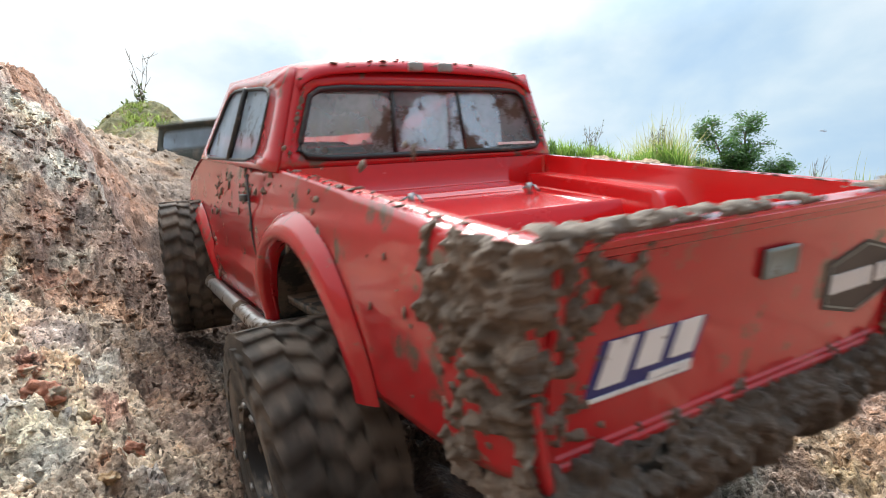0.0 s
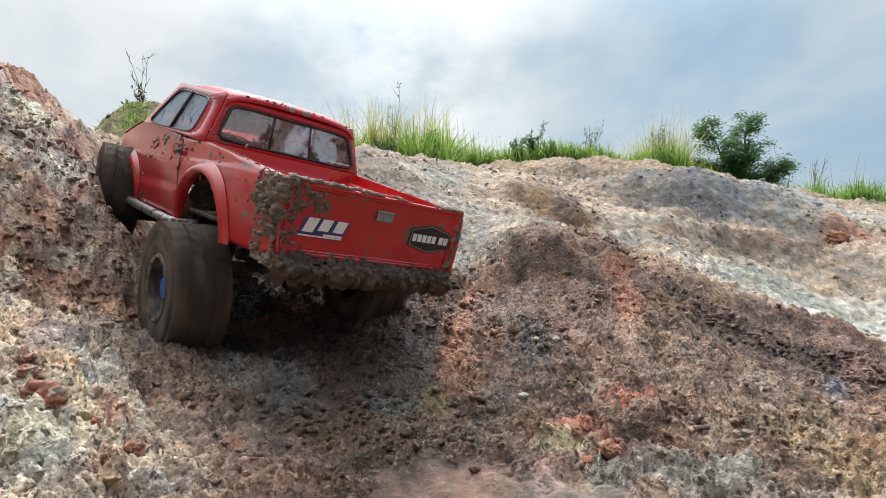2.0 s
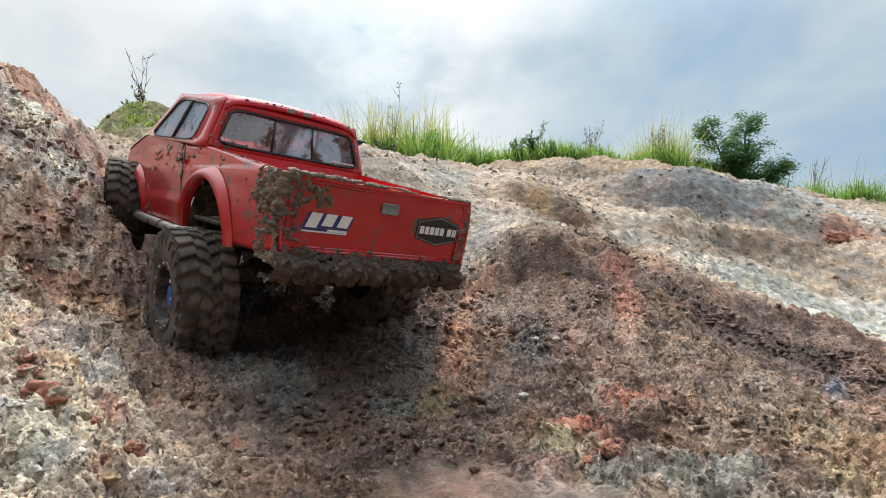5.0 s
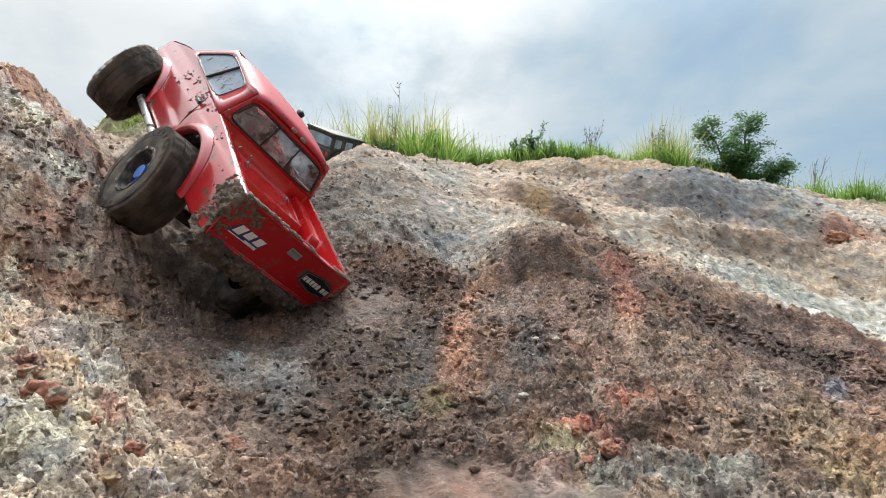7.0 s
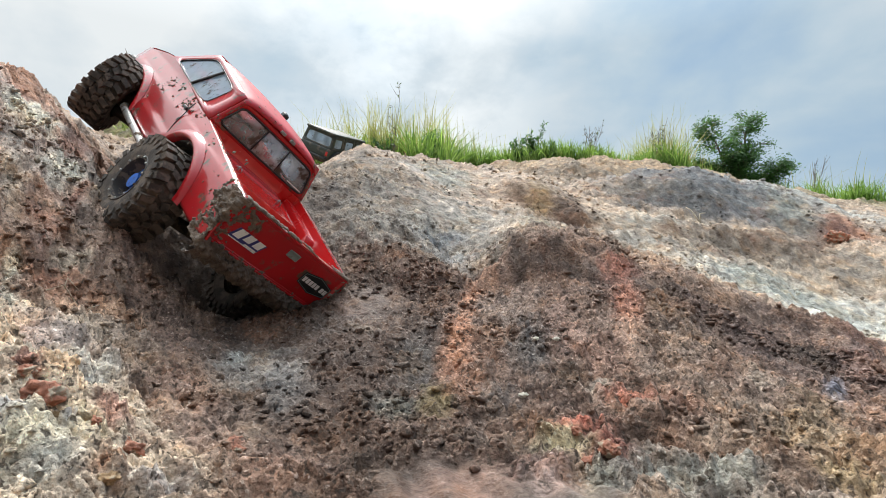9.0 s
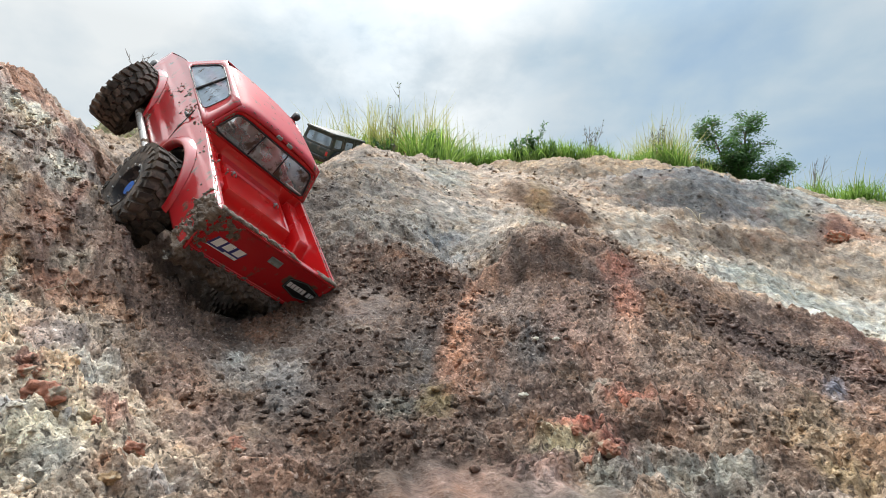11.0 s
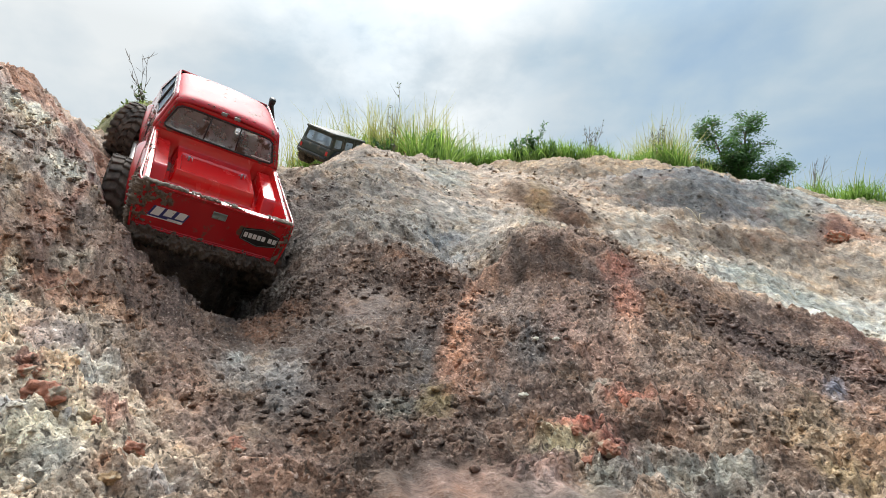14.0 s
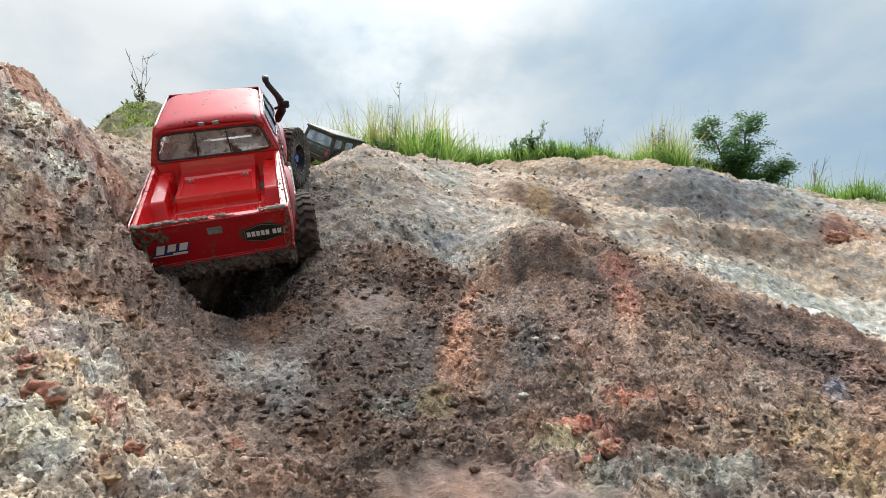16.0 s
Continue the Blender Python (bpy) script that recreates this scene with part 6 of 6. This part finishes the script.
# ---- what moves ----
def motions():
    walk(PICKUP, [
        (0, pose(0.0851, 0.1431, 0.1456, 10.20, -10.29, 29.15)),
        (0.5, pose(0.0368, 0.2007, 0.1576, 12.04, -16.44, 27.93)),
        (1, pose(-0.0299, 0.3220, 0.2024, 6.82, -12.84, 33.13)),
        (1.5, pose(-0.0413, 0.4170, 0.2025, 13.88, 1.65, 42.24)),
        (2, pose(-0.0424, 0.4153, 0.2019, 14.23, 2.15, 42.06)),
        (2.5, pose(-0.0563, 0.3975, 0.2004, 15.54, -2.67, 35.82)),
        (3, pose(-0.0443, 0.4213, 0.1995, 16.98, 2.60, 43.35)),
        (3.5, pose(-0.0386, 0.4212, 0.1967, 18.05, 1.33, 44.15)),
        (4, pose(-0.0434, 0.4216, 0.1986, 15.96, 5.52, 41.88)),
        (4.2, pose(-0.0414, 0.4134, 0.2075, 8.30, 1.00, 40.33)),
        (5.2, pose(-0.0377, 0.4019, 0.2054, 11.94, 0.47, 40.16)),
        (6.3, pose(-0.0303, 0.3752, 0.2116, 7.36, -4.61, 38.90)),
        (6.5, pose(-0.0303, 0.3752, 0.2116, 7.36, -4.61, 38.90)),
        (6.7, pose(-0.0645, 0.4414, 0.2124, 17.65, 5.16, 42.78)),
        (6.8, pose(-0.0793, 0.4675, 0.2183, 25.54, 7.68, 46.74)),
        (7, pose(-0.1376, 0.5522, 0.1835, 40.28, 27.48, 58.82)),
        (7.5, pose(-0.1408, 0.5594, 0.1832, 37.72, 25.71, 59.67)),
        (8.5, pose(-0.1408, 0.5594, 0.1832, 37.72, 25.71, 59.67)),
        (9, pose(-0.1408, 0.5594, 0.1832, 37.72, 25.71, 59.67)),
        (9.2, pose(-0.1408, 0.5594, 0.1832, 37.72, 25.71, 59.67)),
        (11.5, pose(-0.1667, 0.5720, 0.1764, 40.00, 24.87, 53.35)),
        (12, pose(-0.1719, 0.5783, 0.1768, 40.07, 24.78, 53.24)),
        (12.5, pose(-0.1878, 0.5878, 0.1794, 40.32, 24.89, 51.17)),
        (13, pose(-0.1968, 0.5879, 0.1867, 39.86, 26.39, 50.64)),
        (13.2, pose(-0.2049, 0.5745, 0.1952, 37.76, 23.34, 44.07)),
        (13.5, pose(-0.2379, 0.5891, 0.2240, 29.48, 13.63, 34.83)),
        (14, pose(-0.2370, 0.5972, 0.2313, 28.43, 12.79, 33.40)),
        (14.5, pose(-0.2452, 0.6097, 0.2529, 25.60, 5.63, 26.15)),
        (15, pose(-0.2526, 0.6080, 0.2778, 20.03, -7.29, 17.32)),
        (15.5, pose(-0.2468, 0.5944, 0.2200, 28.39, -10.48, 13.55)),
        (16, pose(-0.2480, 0.5930, 0.2150, 29.71, -11.11, 12.64)),
    ])
    walk(OFFROADER, [
        (0.0, pose(-0.496, 1.298, 0.374, 6, -3, -8.5)),
        (0.1, pose(-0.486, 1.310, 0.343, 10, -4, -8)),
        (0.2, pose(-0.478, 1.320, 0.331, 13, -4, -8)),
        (0.3, pose(-0.482, 1.340, 0.298, 15, -4, -8)),
        (0.6, pose(-0.490, 1.450, 0.290, 18, 0, -8)),
        (1.4, pose(-0.500, 1.850, 0.430, 22, 8, -10)),
        (2.2, pose(-0.480, 2.180, 0.640, 18, 18, -14)),
        (2.7, pose(-0.460, 2.300, 0.698, 10, 24, -20)),
        (3.2, pose(-0.459, 2.314, 0.703, 8.7, 25.3, -20.8)),
        (4.0, pose(-0.459, 2.314, 0.703, 8.7, 25.3, -20.8)),
        (16.0, pose(-0.459, 2.314, 0.703, 8.7, 25.3, -20.8)),
    ])
    # droop of each wheel under the body, and how fast it turns (turns a second)
    droop = {0: [(0, -0.096), (0.5, -0.098), (1.0, -0.106), (6.6, -0.106), (6.9, -0.076), (14, -0.076), (15, -0.090), (16, -0.078)],
             1: [(0, -0.078), (6.6, -0.078), (6.9, -0.095), (13.2, -0.095), (14, -0.092), (15, -0.098), (16, -0.090)],
             2: [(0, -0.050), (6.6, -0.050), (7, -0.058), (16, -0.062)],
             3: [(0, -0.066), (6.6, -0.066), (7, -0.075), (16, -0.062)]}
    speed = [(0, 0.9), (0.9, 1.2), (1.2, 3.5), (4.1, 3.5), (4.3, 1.0), (6.1, 0.05), (6.48, 0.05), (6.6, 3.0), (6.95, 2.5), (7.2, 0.0), (11.2, 0.0), (11.4, 0.2), (12.9, 0.3), (13.2, 1.0), (13.6, 0.6), (14.4, 0.9), (15.2, 2.5), (15.6, 0.6), (16, 0.4)]
    steps = 16 * FPS
    ts = np.arange(steps + 1) / FPS
    rate = np.interp(ts, [a for a, b in speed], [b for a, b in speed])
    angle = -np.cumsum(rate) / FPS * 360
    for k, w in enumerate(WHEELS):
        x, y = HUBS[k]
        zs = np.interp(ts, [a for a, b in droop[k]], [b for a, b in droop[k]])
        turn = angle + 40 * k
        steer = np.interp(ts, [0, 6.5, 7.0, 16], [-6, -8, -34, -22]) if k > 1 else 0 * ts
        tip = np.interp(ts, [0, 0.5, 1.0, 1.5, 16], [-2, -7, -14, -3, 0]) if k == 0 else 0 * ts
        rows = []
        for i in range(steps + 1):
            m = Matrix.Translation((x, y, zs[i])) @ Matrix.Rotation(radians(tip[i]), 4, "Y") @ Matrix.Rotation(radians(steer[i]), 4, "Z") @ Matrix.Rotation(radians(turn[i]), 4, "X")
            rows.append((i / FPS, m))
        walk(w, rows)


motions()
